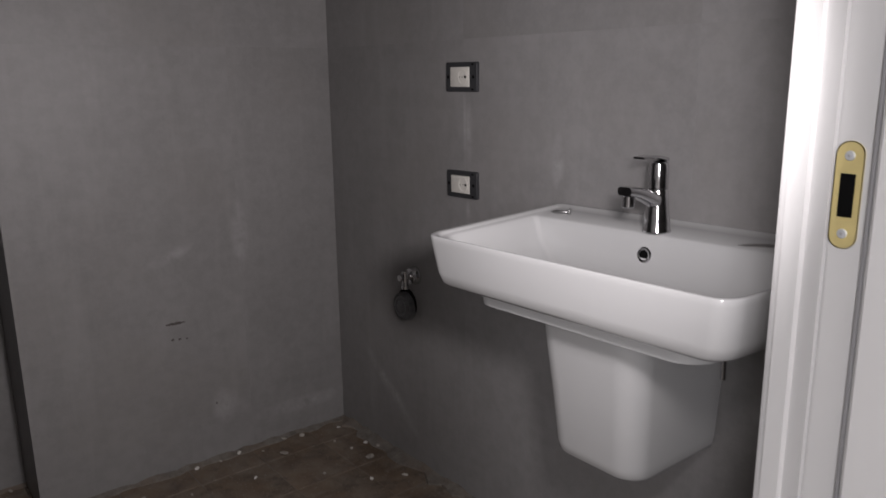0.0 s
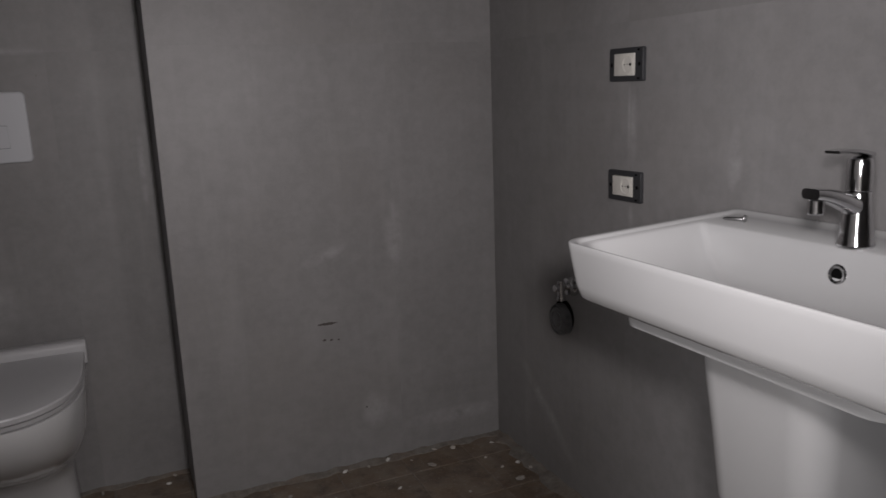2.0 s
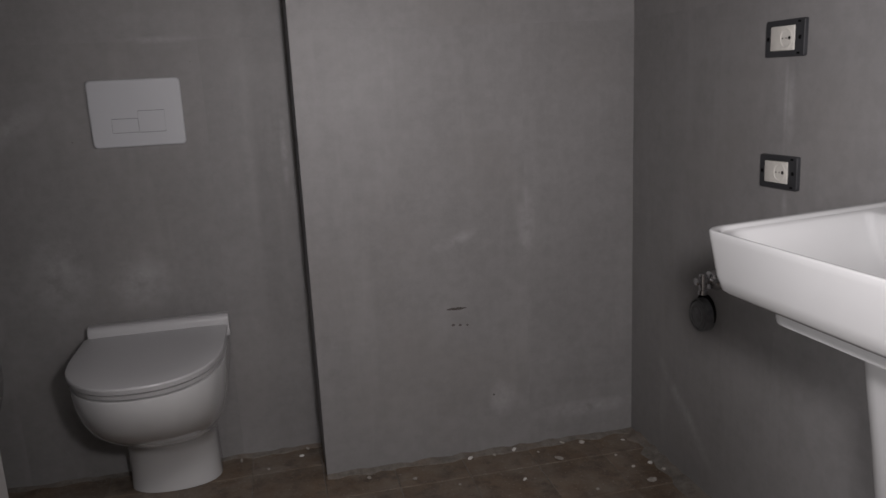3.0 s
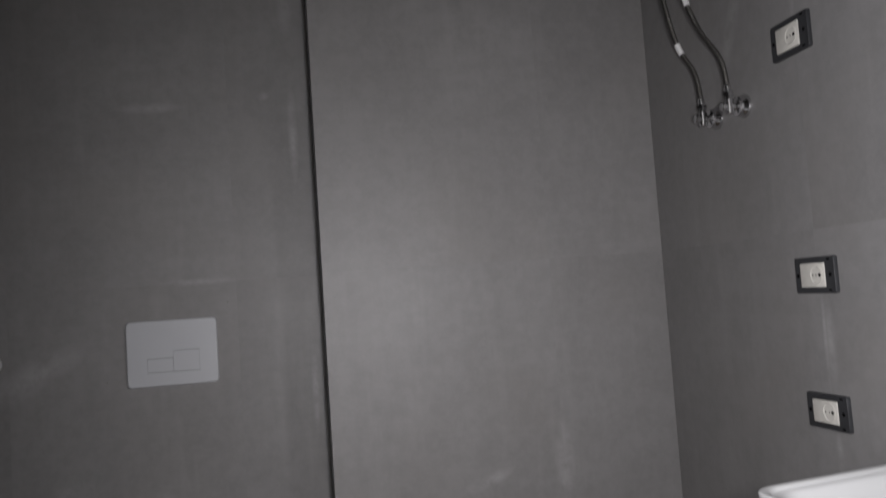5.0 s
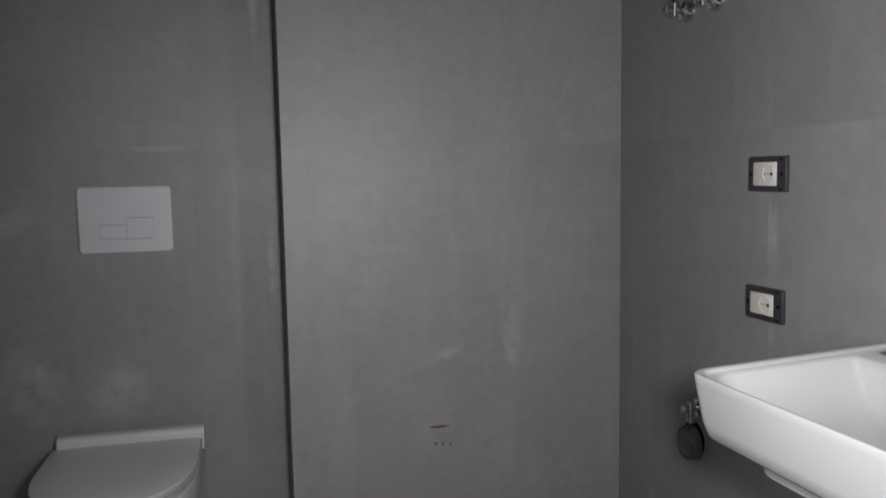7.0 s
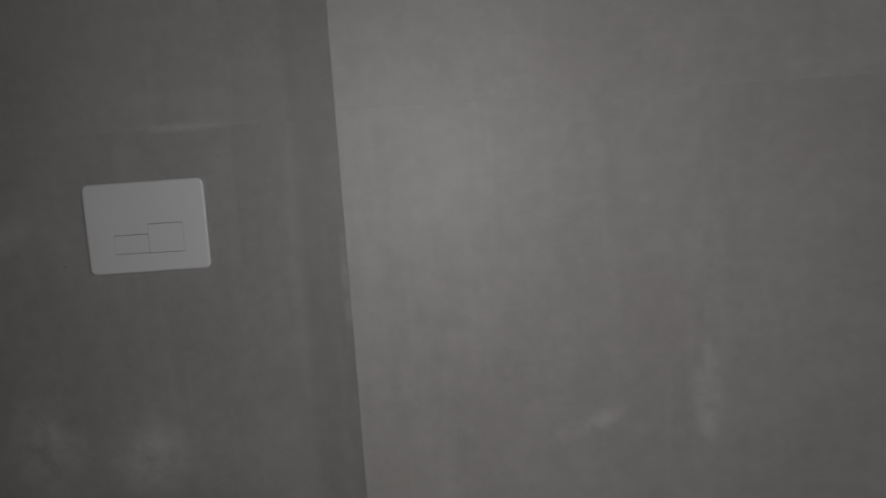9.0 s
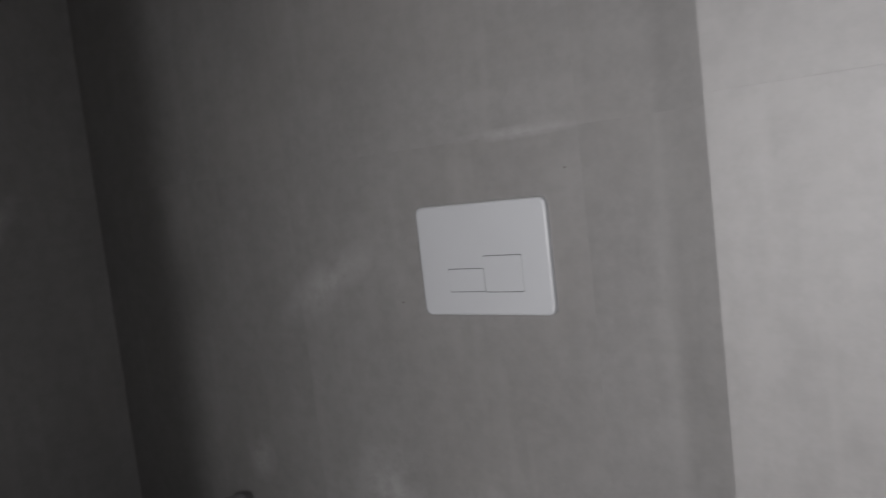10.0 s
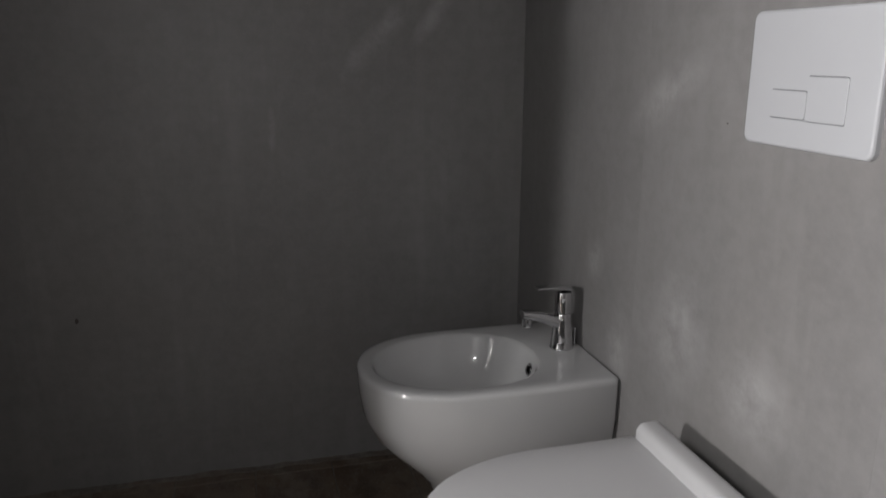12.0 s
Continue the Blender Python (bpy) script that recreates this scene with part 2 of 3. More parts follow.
def part(name, bm, mat, parent, label="", sharp=35):
    ob = new(name, finish(bm, name, mat, sharp))
    ob.parent = parent
    if label:
        ob["label"] = label
    return ob


def thing(name, label, category, kind="", group="", m=None):
    ob = new(name)
    ob.empty_display_size = 0.05
    if m is not None:
        ob.matrix_world = m
    return tagged(ob, label, category, group, kind)


def solid(name, bm, mat, label, category, kind="", group=""):
    return tagged(new(name, finish(bm, name, mat)), label, category, group, kind)


def add_box(bm, x0, x1, y0, y1, z0, z1, bevel=0.0, seg=2):
    r = bmesh.ops.create_cube(bm, size=1.0)
    vs = r["verts"]
    for v in vs:
        v.co = Vector(((x0 + x1) / 2 + v.co.x * (x1 - x0), (y0 + y1) / 2 + v.co.y * (y1 - y0), (z0 + z1) / 2 + v.co.z * (z1 - z0)))
    if bevel:
        es = list({e for v in vs for e in v.link_edges})
        bmesh.ops.bevel(bm, geom=es, offset=bevel, segments=seg, affect="EDGES", profile=0.5)
    return bm


def box(*a, **k):
    return add_box(bmesh.new(), *a, **k)


def add_loft(bm, rings, cap0=True, cap1=True):
    rows = [[bm.verts.new(p) for p in ring] for ring in rings]
    n = len(rows[0])
    for a, b in zip(rows, rows[1:]):
        for i in range(n):
            bm.faces.new((a[i], a[(i + 1) % n], b[(i + 1) % n], b[i]))
    if cap0:
        bm.faces.new(rows[0][::-1])
    if cap1:
        bm.faces.new(rows[-1])
    return bm


def loft(rings, **k):
    return add_loft(bmesh.new(), rings, **k)


def add_lathe(bm, profile, m=None, seg=24, cap0=True, cap1=True):
    m = m or Matrix()
    rings = [[m @ Vector((r * math.cos(2 * math.pi * i / seg), r * math.sin(2 * math.pi * i / seg), z)) for i in range(seg)] for r, z in profile]
    return add_loft(bm, rings, cap0, cap1)


def lathe(profile, m=None, **k):
    return add_lathe(bmesh.new(), profile, m, **k)


def along(a, b):
    """A pose at a whose z axis runs towards b."""
    return Matrix.Translation(a) @ (Vector(b) - Vector(a)).to_track_quat("Z", "Y").to_matrix().to_4x4()


def rod(a, b, r, seg=16, bevel=0.0):
    d = (Vector(b) - Vector(a)).length
    prof = [(r - bevel, 0), (r, bevel), (r, d - bevel), (r - bevel, d)] if bevel else [(r, 0), (r, d)]
    return lathe(prof, along(a, b), seg=seg)


def smooth_line(points, steps=8):
    ps = [Vector(p) for p in points]
    ps = [2 * ps[0] - ps[1]] + ps + [2 * ps[-1] - ps[-2]]
    out = []
    for i in range(1, len(ps) - 2):
        a, b, c, d = ps[i - 1:i + 3]
        for k in range(steps):
            t = k / steps
            out.append(0.5 * (2 * b + (c - a) * t + (2 * a - 5 * b + 4 * c - d) * t * t + (3 * b - a - 3 * c + d) * t ** 3))
    return out + [ps[-2]]


def tube(points, r, seg=10):
    rings = []
    side = Vector((0.31, 0.87, 0.38))
    for i, p in enumerate(points):
        t = (points[min(i + 1, len(points) - 1)] - points[max(i - 1, 0)]).normalized()
        u = t.cross(side).normalized()
        w = t.cross(u)
        rings.append([p + r * (math.cos(2 * math.pi * k / seg) * u + math.sin(2 * math.pi * k / seg) * w) for k in range(seg)])
    return loft(rings)


def rrect(u0, u1, v0, v1, r, n=5):
    """A rounded rectangle in a plane, as pairs; r may be one radius or four (u1v1, u0v1, u0v0, u1v0)."""
    rs = (r,) * 4 if isinstance(r, (int, float)) else r
    out = []
    for (cu, cv, a0), q in zip(((u1, v1, 0), (u0, v1, 90), (u0, v0, 180), (u1, v0, 270)), rs):
        su, sv = (1 if cu == u1 else -1), (1 if cv == v1 else -1)
        for k in range(n + 1):
            a = radians(a0 + 90 * k / n)
            out.append((cu - su * q + q * math.cos(a), cv - sv * q + q * math.sin(a)))
    return out


def dshape(hw, y_back, y_mid, y_front, power=2.0, n=28, corner=0.012):
    """A plan with a straight back, straight sides and a rounded front towards -y."""
    out = [(hw - corner, y_back), (hw, y_back - corner)]
    for k in range(n + 1):
        a = math.pi * k / n
        c, s = math.cos(a), math.sin(a)
        out.append((hw * math.copysign(abs(c) ** (2 / power), c), y_mid - (y_mid - y_front) * s ** (2 / power)))
    out += [(-hw, y_back - corner), (-hw + corner, y_back)]
    return out


# ---- large structure ----
def wall(name, boxes, mat, label):
    bm = bmesh.new()
    for b in boxes:
        add_box(bm, *b)
    return solid(name, bm, mat, label, "wall", "structure")


tile_walls = {}
tile_walls["east"] = wall("wall_east", [(EAST + TT, EAST + 0.13, SOUTH, TT, 0, TOP)], GROUT, "grey wall clad in large cement-look tiles")
tile_walls["box"] = wall("wall_north_1", [(BOX_X + TT, EAST + 0.13, TT, NORTH + 0.15, 0, TOP)], GROUT, "projecting grey wall clad in large cement-look tiles")
tile_walls["north"] = wall("wall_north_2", [(WEST - 0.12, BOX_X + TT, NORTH + TT, NORTH + 0.15, 0, TOP)], GROUT, "recessed grey tiled wall behind toilet and bidet")
tile_walls["west"] = wall("wall_west", [(WEST - 0.12, WEST - TT, SOUTH, NORTH + TT, 0, TOP)], GROUT, "dim grey wall clad in large cement-look tiles")
tile_walls["south"] = wall("wall_south", [(WEST - 0.12, JAMB_L - 0.02, HALL, SOUTH - TT, 0, TOP), (JAMB_R + 0.02, EAST + 0.13, HALL, SOUTH - TT, 0, TOP),
                           (JAMB_L - 0.02, JAMB_R + 0.02, HALL, SOUTH - TT, HEAD + 0.02, TOP)], GROUT, "wall with the white door opening to the hallway")
# unseen walls added around the hallway, white to bounce light through the doorway
wall("wall_hall_south", [(-2.645, 0.72, -3.62, -3.5, 0, TOP)], PLASTER, "unseen white wall added to close the hallway and bounce light")
wall("wall_hall_west", [(-2.645, -2.525, -3.5, HALL, 0, TOP)], PLASTER, "unseen white wall added to close the hallway and bounce light")
wall("wall_hall_east", [(0.6, 0.72, -3.5, HALL, 0, TOP)], PLASTER, "unseen white wall added to close the hallway and bounce light")
wall("wall_hall_north", [(EAST + 0.13, 0.72, HALL, HALL + 0.12, 0, TOP)], PLASTER, "unseen white wall added to close the hallway and bounce light")
solid("ceiling", box(-2.65, 0.73, -3.63, NORTH + 0.16, TOP, TOP + 0.12), PLASTER, "plain white painted ceiling", "ceiling", "structure")
floor = solid("floor", box(-2.65, 0.73, -3.63, NORTH + 0.16, -0.15, -0.0036), MORTAR, "old brown terracotta floor with mortar dust and crumbs", "floor", "structure")


# ---- door frame ----
def door_frame():
    f = thing("door_frame", "white lacquered door frame with a grey gasket", "door frame", "structure")
    for side, name in ((1, "jamb"), (-1, "jamb")):
        x = JAMB_R if side > 0 else JAMB_L
        prof = [(0.0, SOUTH + 0.002), (0.0, SOUTH - 0.016), (0.0045, SOUTH - 0.0185), (0.0, SOUTH - 0.0375), (0.003, SOUTH - 0.039), (0.003, SOUTH - 0.0405), (0.0, SOUTH - 0.042), (0.0, SOUTH - 0.078),
                (-0.013, SOUTH - 0.081), (-0.015, SOUTH - 0.084), (-0.015, HALL - 0.002), (0.035, HALL - 0.002), (0.035, SOUTH + 0.002)]
        rings = [[(x + side * px, py, z) for px, py in prof] for z in (0, HEAD + 0.012)]
        part(name, loft(rings), LACQUER, f, sharp=20)
        part("gasket", rod((x - side * 0.003, SOUTH - 0.077, 0.002), (x - side * 0.003, SOUTH - 0.077, HEAD), 0.0042, 8), RUBBER, f, "grey rubber sealing gasket")
        # architraves on the bathroom and hallway faces
        a, b2 = sorted((x + side * 0.005, x + side * 0.075))
        part("architrave", box(a, b2, SOUTH, SOUTH + 0.012, 0, HEAD + 0.075, bevel=0.003), LACQUER, f)
        part("architrave", box(a, b2, HALL - 0.012, HALL, 0, HEAD + 0.075, bevel=0.003), LACQUER, f)
    part("lintel", box(JAMB_L - 0.035, JAMB_R + 0.035, HALL - 0.002, SOUTH + 0.002, HEAD + 0.012, HEAD + 0.04), LACQUER, f)
    part("architrave", box(JAMB_L - 0.075, JAMB_R + 0.075, SOUTH + 0.0121, SOUTH + 0.015, HEAD + 0.005, HEAD + 0.075), LACQUER, f)
    part("architrave", box(JAMB_L - 0.075, JAMB_R + 0.075, HALL - 0.015, HALL - 0.0121, HEAD + 0.005, HEAD + 0.075), LACQUER, f)
    # strike plate
    yc, z0, z1, hw = SOUTH - 0.0535, 1.002, 1.099, 0.0125
    ring = [(yc + a * 1, b2) for a, b2 in rrect(-hw, hw, z0, z1, hw - 0.0005, 8)]
    bm = loft([[(JAMB_R - e, y, z) for y, z in ring] for e in (-0.001, 0.0012)], cap0=False)
    add_loft(bm, [[(JAMB_R - 0.0012, yc + (y - yc) * k, 1.0505 + (z - 1.0505) * (1 - (1 - k) * 0.25)) for y, z in ring] for k in (1, 0.93)], False, False)
    plate = part("strike_plate", bm, GOLD, f, "pale gold strike plate with rounded ends")
    part("latch_slot", box(JAMB_R - 0.002, JAMB_R - 0.0008, yc - 0.0065, yc + 0.0065, 1.031, 1.070, bevel=0.0004), HOLE, plate, "dark latch slot")
    for z in (1.016, 1.086):
        s = part("screw", lathe([(0.0045, 0), (0.0045, 0.0012), (0.0035, 0.002), (0.0008, 0.0021)], along((JAMB_R - 0.001, yc, z), (JAMB_R - 1, yc, z)), seg=14), ZINC, plate, "cross-head steel screw")
        bm = bmesh.new()
        add_box(bm, JAMB_R - 0.0036, JAMB_R - 0.0028, yc - 0.0016, yc + 0.0016, z - 0.0003, z + 0.0003)
        add_box(bm, JAMB_R - 0.0036, JAMB_R - 0.0028, yc - 0.0003, yc + 0.0003, z - 0.0016, z + 0.0016)
        part("cross_recess", bm, DULL, plate)
    return f


door_frame()


def door():
    d = thing("door_1", "white lacquered door standing open into the bathroom", "door", "structure", m=pose(JAMB_L + 0.004, SOUTH - 0.004, 0, 0, 0, 4))
    L = 0.745
    # the leaf runs along local y; its visible face is at x = 0
    part("leaf", box(-0.042, 0, 0, L, 0.012, HEAD, bevel=0.002), LACQUER, d)
    yk = L - 0.058
    e = part("escutcheon", lathe([(0.026, 0), (0.026, 0.006), (0.0235, 0.009), (0.0, 0.009)], along((0, yk, 1.012), (1, yk, 1.012)), cap0=False, cap1=False, seg=32), SATIN, d, "round satin key rosette")
    part("keyhole", box(0.0088, 0.0096, yk - 0.0035, yk + 0.0035, 0.998, 1.026, bevel=0.0003), HOLE, e, "dark keyhole slot")
    h = part("handle", lathe([(0.026, 0), (0.026, 0.006), (0.0235, 0.009), (0.011, 0.0095)], along((0, yk, 1.122), (1, yk, 1.122)), cap0=False, seg=32), SATIN, d, "satin aluminium lever handle")
    pts = smooth_line([(0.008, yk, 1.122), (0.035, yk, 1.122), (0.052, yk - 0.004, 1.122), (0.060, yk - 0.022, 1.122), (0.061, yk - 0.06, 1.122), (0.061, yk - 0.125, 1.122)], 6)
    part("lever", tube(pts, 0.0102, 16), SATIN, h)
    for z in (0.25, 1.05, 1.85):
        part("hinge", rod((-0.006, -0.006, z - 0.04), (-0.006, -0.006, z + 0.04), 0.007, 12, 0.001), SATIN, d, "satin steel door hinge")


door()


# ---- washbasin ----
SINK_Y = -1.343
HUNG = Matrix.Translation((0, -1.0, 0.875)) @ pose(0, 0, 0, -0.8, 0, 0.9) @ Matrix.Translation((0, 1.0, -0.875))    # the basin hangs slightly out of true


def sink_ring(hw, v0, v1, z, r, taper=0.138):
    """A plan ring: u along the wall, v out from it; the front is a little narrower than the back."""
    out = []
    short = 0.014 if z < 0.770 and hw > 0.255 else 0.0    # the tray under the bowl stops short of one end
    for u, v in rrect(-hw, hw - short, v0, v1, (r, r, min(r, 0.012), min(r, 0.012)), 6):
        fall = 0.007 * v / 0.42 * min(1, max(0, (z - 0.80) / 0.07))    # the rim falls a little towards the front
        out.append((EAST - v, SINK_Y - u * (1 - (taper if u > 0 else taper * 0.8) * v / 0.42), z - fall))
    return out


def washbasin():
    s = thing("washbasin", "white glazed wall-hung ceramic washbasin with rounded corners", "washbasin", m=HUNG)
    rings = [sink_ring(0.262, 0.002, 0.352, 0.740, 0.045), sink_ring(0.270, 0.002, 0.360, 0.744, 0.05), sink_ring(0.273, 0.002, 0.363, 0.768, 0.05),
             sink_ring(0.294, 0.002, 0.378, 0.772, 0.044), sink_ring(0.322, 0.002, 0.398, 0.776, 0.034), sink_ring(0.334, 0.002, 0.406, 0.783, 0.034),
             sink_ring(0.341, 0.002, 0.411, 0.802, 0.034), sink_ring(0.3515, 0.002, 0.4185, 0.866, 0.034), sink_ring(0.3522, 0.002, 0.4192, 0.8755, 0.034),
             sink_ring(0.3515, 0.0025, 0.4185, 0.8772, 0.034), sink_ring(0.350, 0.004, 0.417, 0.8780, 0.033), sink_ring(0.343, 0.010, 0.411, 0.8768, 0.038),
             sink_ring(0.3405, 0.013, 0.4085, 0.8755, 0.036), sink_ring(0.338, 0.022, 0.4060, 0.8730, 0.034), sink_ring(0.335, 0.034, 0.403, 0.8715, 0.032)]
    inner = [(0.331, 0.112, 0.401, 0.8706, 0.044), (0.327, 0.116, 0.398, 0.8665, 0.045), (0.321, 0.119, 0.394, 0.856, 0.047), (0.300, 0.126, 0.384, 0.82, 0.056),
             (0.272, 0.134, 0.370, 0.795, 0.066), (0.235, 0.150, 0.345, 0.776, 0.076), (0.17, 0.185, 0.30, 0.766, 0.055), (0.03, 0.225, 0.265, 0.763, 0.018)]
    rings += [sink_ring(*r) for r in inner]
    part("basin", loft(rings), CERAMIC, s, sharp=50)
    o = part("overflow_ring", lathe([(0.0155, 0.0), (0.0155, 0.003), (0.013, 0.0055), (0.0095, 0.004), (0.009, 0.0005)], along((EAST - 0.1215, SINK_Y + 0.037, 0.828), (EAST - 0.5, SINK_Y + 0.037, 0.885)), cap0=False, seg=28), CHROME, s, "chrome overflow ring")
    part("overflow_hole", lathe([(0.0094, 0.0), (0.0094, 0.0030)], along((EAST - 0.1215, SINK_Y + 0.037, 0.828), (EAST - 0.5, SINK_Y + 0.037, 0.885)), seg=20), HOLE, o)
    part("drain_plug", lathe([(0.032, 0.764), (0.032, 0.768), (0.028, 0.770), (0.0, 0.771)], Matrix.Translation((EAST - 0.245, SINK_Y, 0)), cap0=False, cap1=False), CHROME, s, "chrome drain plug")
    part("fixing_bolt", rod((EAST - 0.04, SINK_Y - 0.085, 0.60), (EAST - 0.04, SINK_Y - 0.085, 0.745), 0.0055, 10), CHROME, s, "chrome fixing rod")
    # half pedestal below the bowl
    def ped(hw, v1, z, r):
        return [(EAST - v, SINK_Y + 0.036 - u, z) for u, v in rrect(-hw, hw, 0.003, v1, (r, r, 0.006, 0.006), 7)]
    p = thing("half_pedestal", "white glazed ceramic half pedestal under the washbasin", "pedestal")
    rings = [ped(0.086, 0.228, 0.448, 0.042), ped(0.096, 0.243, 0.451, 0.046), ped(0.100, 0.253, 0.460, 0.048), ped(0.102, 0.258, 0.478, 0.049), ped(0.109, 0.269, 0.585, 0.050),
             ped(0.116, 0.281, 0.68, 0.051), ped(0.120, 0.287, 0.7395, 0.051)]
    part("shroud", loft(rings), CERAMIC, p, sharp=50)


washbasin()


def mixer_tap(name, label, m, reach, rod_knob=False):
    """A single-lever tap: base on z = 0 of m, its spout along local +x."""
    t = thing(name, label, "tap", m=m)
    part("body", lathe([(0.0265, 0), (0.0275, 0.002), (0.0275, 0.005), (0.0262, 0.008), (0.0250, 0.025), (0.0225, 0.050), (0.0200, 0.072), (0.0192, 0.088), (0.0184, 0.090)], seg=32), CHROME, t)
    part("head", lathe([(0.0180, 0.0905), (0.0192, 0.092), (0.0195, 0.105), (0.0192, 0.135), (0.0176, 0.142), (0.010, 0.1455), (0.0, 0.146)], cap1=False, seg=32), CHROME, t)
    secs = []
    for k in range(9):
        a = k / 8
        x = 0.012 + (reach - 0.012) * a
        z = 0.067 + 0.022 * math.sin(a * 1.5) + 0.006 * a
        hh = 0.017 * (1 - a) + 0.0085 * a
        hw2 = 0.0165 * (1 - a) + 0.0150 * a
        secs.append([(x, u, z + v) for u, v in rrect(-hw2, hw2, -hh, hh, min(hh, hw2) * 0.8, 4)])
    part("spout", loft(secs), CHROME, t, sharp=60)
    part("aerator", lathe([(0.0105, 0.062), (0.012, 0.064), (0.012, 0.084), (0.010, 0.086)], Matrix.Translation((reach - 0.013, 0, 0)), seg=20), CHROME, t)
    lev = []
    for k in range(7):
        a = k / 6
        x = -0.017 + 0.082 * a
        z = 0.1475 + 0.004 * math.sin(a * 3.0) + 0.008 * a
        hw2 = 0.012 + 0.003 * math.sin(a * 3.1)
        th = 0.0042 * (1 - 0.5 * a)
        lev.append([(x, u, z + v) for u, v in rrect(-hw2, hw2, -th, th, th * 0.9, 3)])
    part("lever", loft(lev), CHROME, t, sharp=60)
    if rod_knob:
        part("waste_rod", rod((-0.031, 0, 0.0), (-0.031, 0, 0.05), 0.0025, 8), CHROME, t)
    return t


mixer_tap("basin_tap", "polished chrome single-lever tap on the washbasin", HUNG @ pose(EAST - 0.098, SINK_Y + 0.031, 0.8685, 0, 0, 180) @ Matrix.Diagonal((0.92, 0.97, 0.90, 1)), 0.106, True)


def screw_thing():
    s = thing("loose_screw", "loose steel screw lying on the washbasin rim", "screw", m=HUNG @ pose(EAST - 0.078, -1.066, 0.8738, 0, 0, -65) @ Matrix.Diagonal((1.3, 1.5, 1.5, 1)))
    part("shank", lathe([(0.0005, -0.018), (0.0022, -0.012), (0.0024, 0.008), (0.0022, 0.0085)], pose(0, 0, 0.0008, 0, 90, 0), seg=10), DULL, s)
    part("head", lathe([(0.0024, 0.0085), (0.0048, 0.0115), (0.0046, 0.0125), (0.001, 0.0126)], pose(0, 0, 0.0016, 0, 90, 0), seg=12), DULL, s)


screw_thing()


def deck_patch():
    """A thin grey patch with a ragged outline on the washbasin's deck."""
    s = thing("grey_patch", "flat grey patch on the washbasin deck", "smudge", m=HUNG @ pose(EAST - 0.082, -1.505, 0.8702, 0, 0, -55))
    rnd = random.Random(4)
    ring = []
    for k in range(28):
        a = 2 * math.pi * k / 28
        r = rnd.uniform(0.85, 1.12)
        ring.append((0.034 * r * math.cos(a), 0.013 * r * math.sin(a)))
    part("patch", loft([[(x * q, y * q, z) for x, y in ring] for q, z in ((1, -0.0004), (1, 0.0003), (0.9, 0.0005))]), PATCH_GREY, s)


deck_patch()


# ---- sockets, valves and the drain stub on the east wall ----
def socket(y0, z0, z1, lean, label):
    """y0: the edge next to the corner; the frame is 118 mm long."""
    hgt = z1 - z0
    s = thing("wall_socket", label, "socket", group="uncovered sockets", m=Matrix.Translation((EAST, y0, z0)) @ pose(0, 0, 0, lean, 0, 0))
    w = 0.118
    ia, ib, iz0, iz1 = 0.0175, 0.091, 0.011, hgt - 0.011
    ring_o = rrect(-w, 0, 0, hgt, 0.004, 3)
    ring_i = rrect(-ib, -ia, iz0, iz1, 0.002, 3)
    bm = loft([[(-0.0005, y, z) for y, z in ring_o], [(-0.007, y, z) for y, z in ring_o], [(-0.0085, y * 0.985 - 0.0009, 0.0005 + z * 0.985) for y, z in ring_o],
               [(-0.0085, y, z) for y, z in ring_i], [(-0.0035, y, z) for y, z in ring_i]], cap0=False, cap1=False)
    part("mounting_frame", bm, FRAME, s, "dark grey plastic mounting frame")
    ins = part("insert", box(-0.0105, -0.002, -ib + 0.0012, -ia - 0.0012, iz0 + 0.0012, iz1 - 0.0012, bevel=0.0012), CREAM, s, "cream socket insert")
    yc, zc = -0.067, hgt / 2
    part("well", lathe([(0.0185, 0.0), (0.0185, 0.0012), (0.0165, 0.0014), (0.0150, 0.0003)], along((-0.0104, yc, zc), (-1, yc, zc)), cap0=False, seg=28), CREAM, ins)
    for dy, r in ((-0.010, 0.0036), (0.0, 0.0013), (0.010, 0.0016)):
        part("contact_hole", lathe([(r, 0.0), (r, 0.0006)], along((-0.0106, yc + dy, zc), (-1, yc + dy, zc)), seg=10), HOLE, ins)
    for y in (-0.0085, -0.105):
        part("screw_hole", lathe([(0.0042, 0.0), (0.0042, 0.0006)], along((-0.0083, y, zc), (-1, y, zc)), seg=12), HOLE, s)
    for z in (0.006, hgt - 0.006):
        part("clip_hole", box(-0.0091, -0.0083, -0.106, -0.098, z - 0.002, z + 0.002), HOLE, s)
    return s


socket(-0.599, 1.117, 1.189, 0.0, "cream socket in an uncovered dark frame, upper of a pair")
socket(-0.599, 0.849, 0.918, -1.0, "cream socket in an uncovered dark frame above the washbasin")
socket(-0.591, 1.600, 1.675, 0.0, "cream socket in an uncovered dark frame below the water heater")


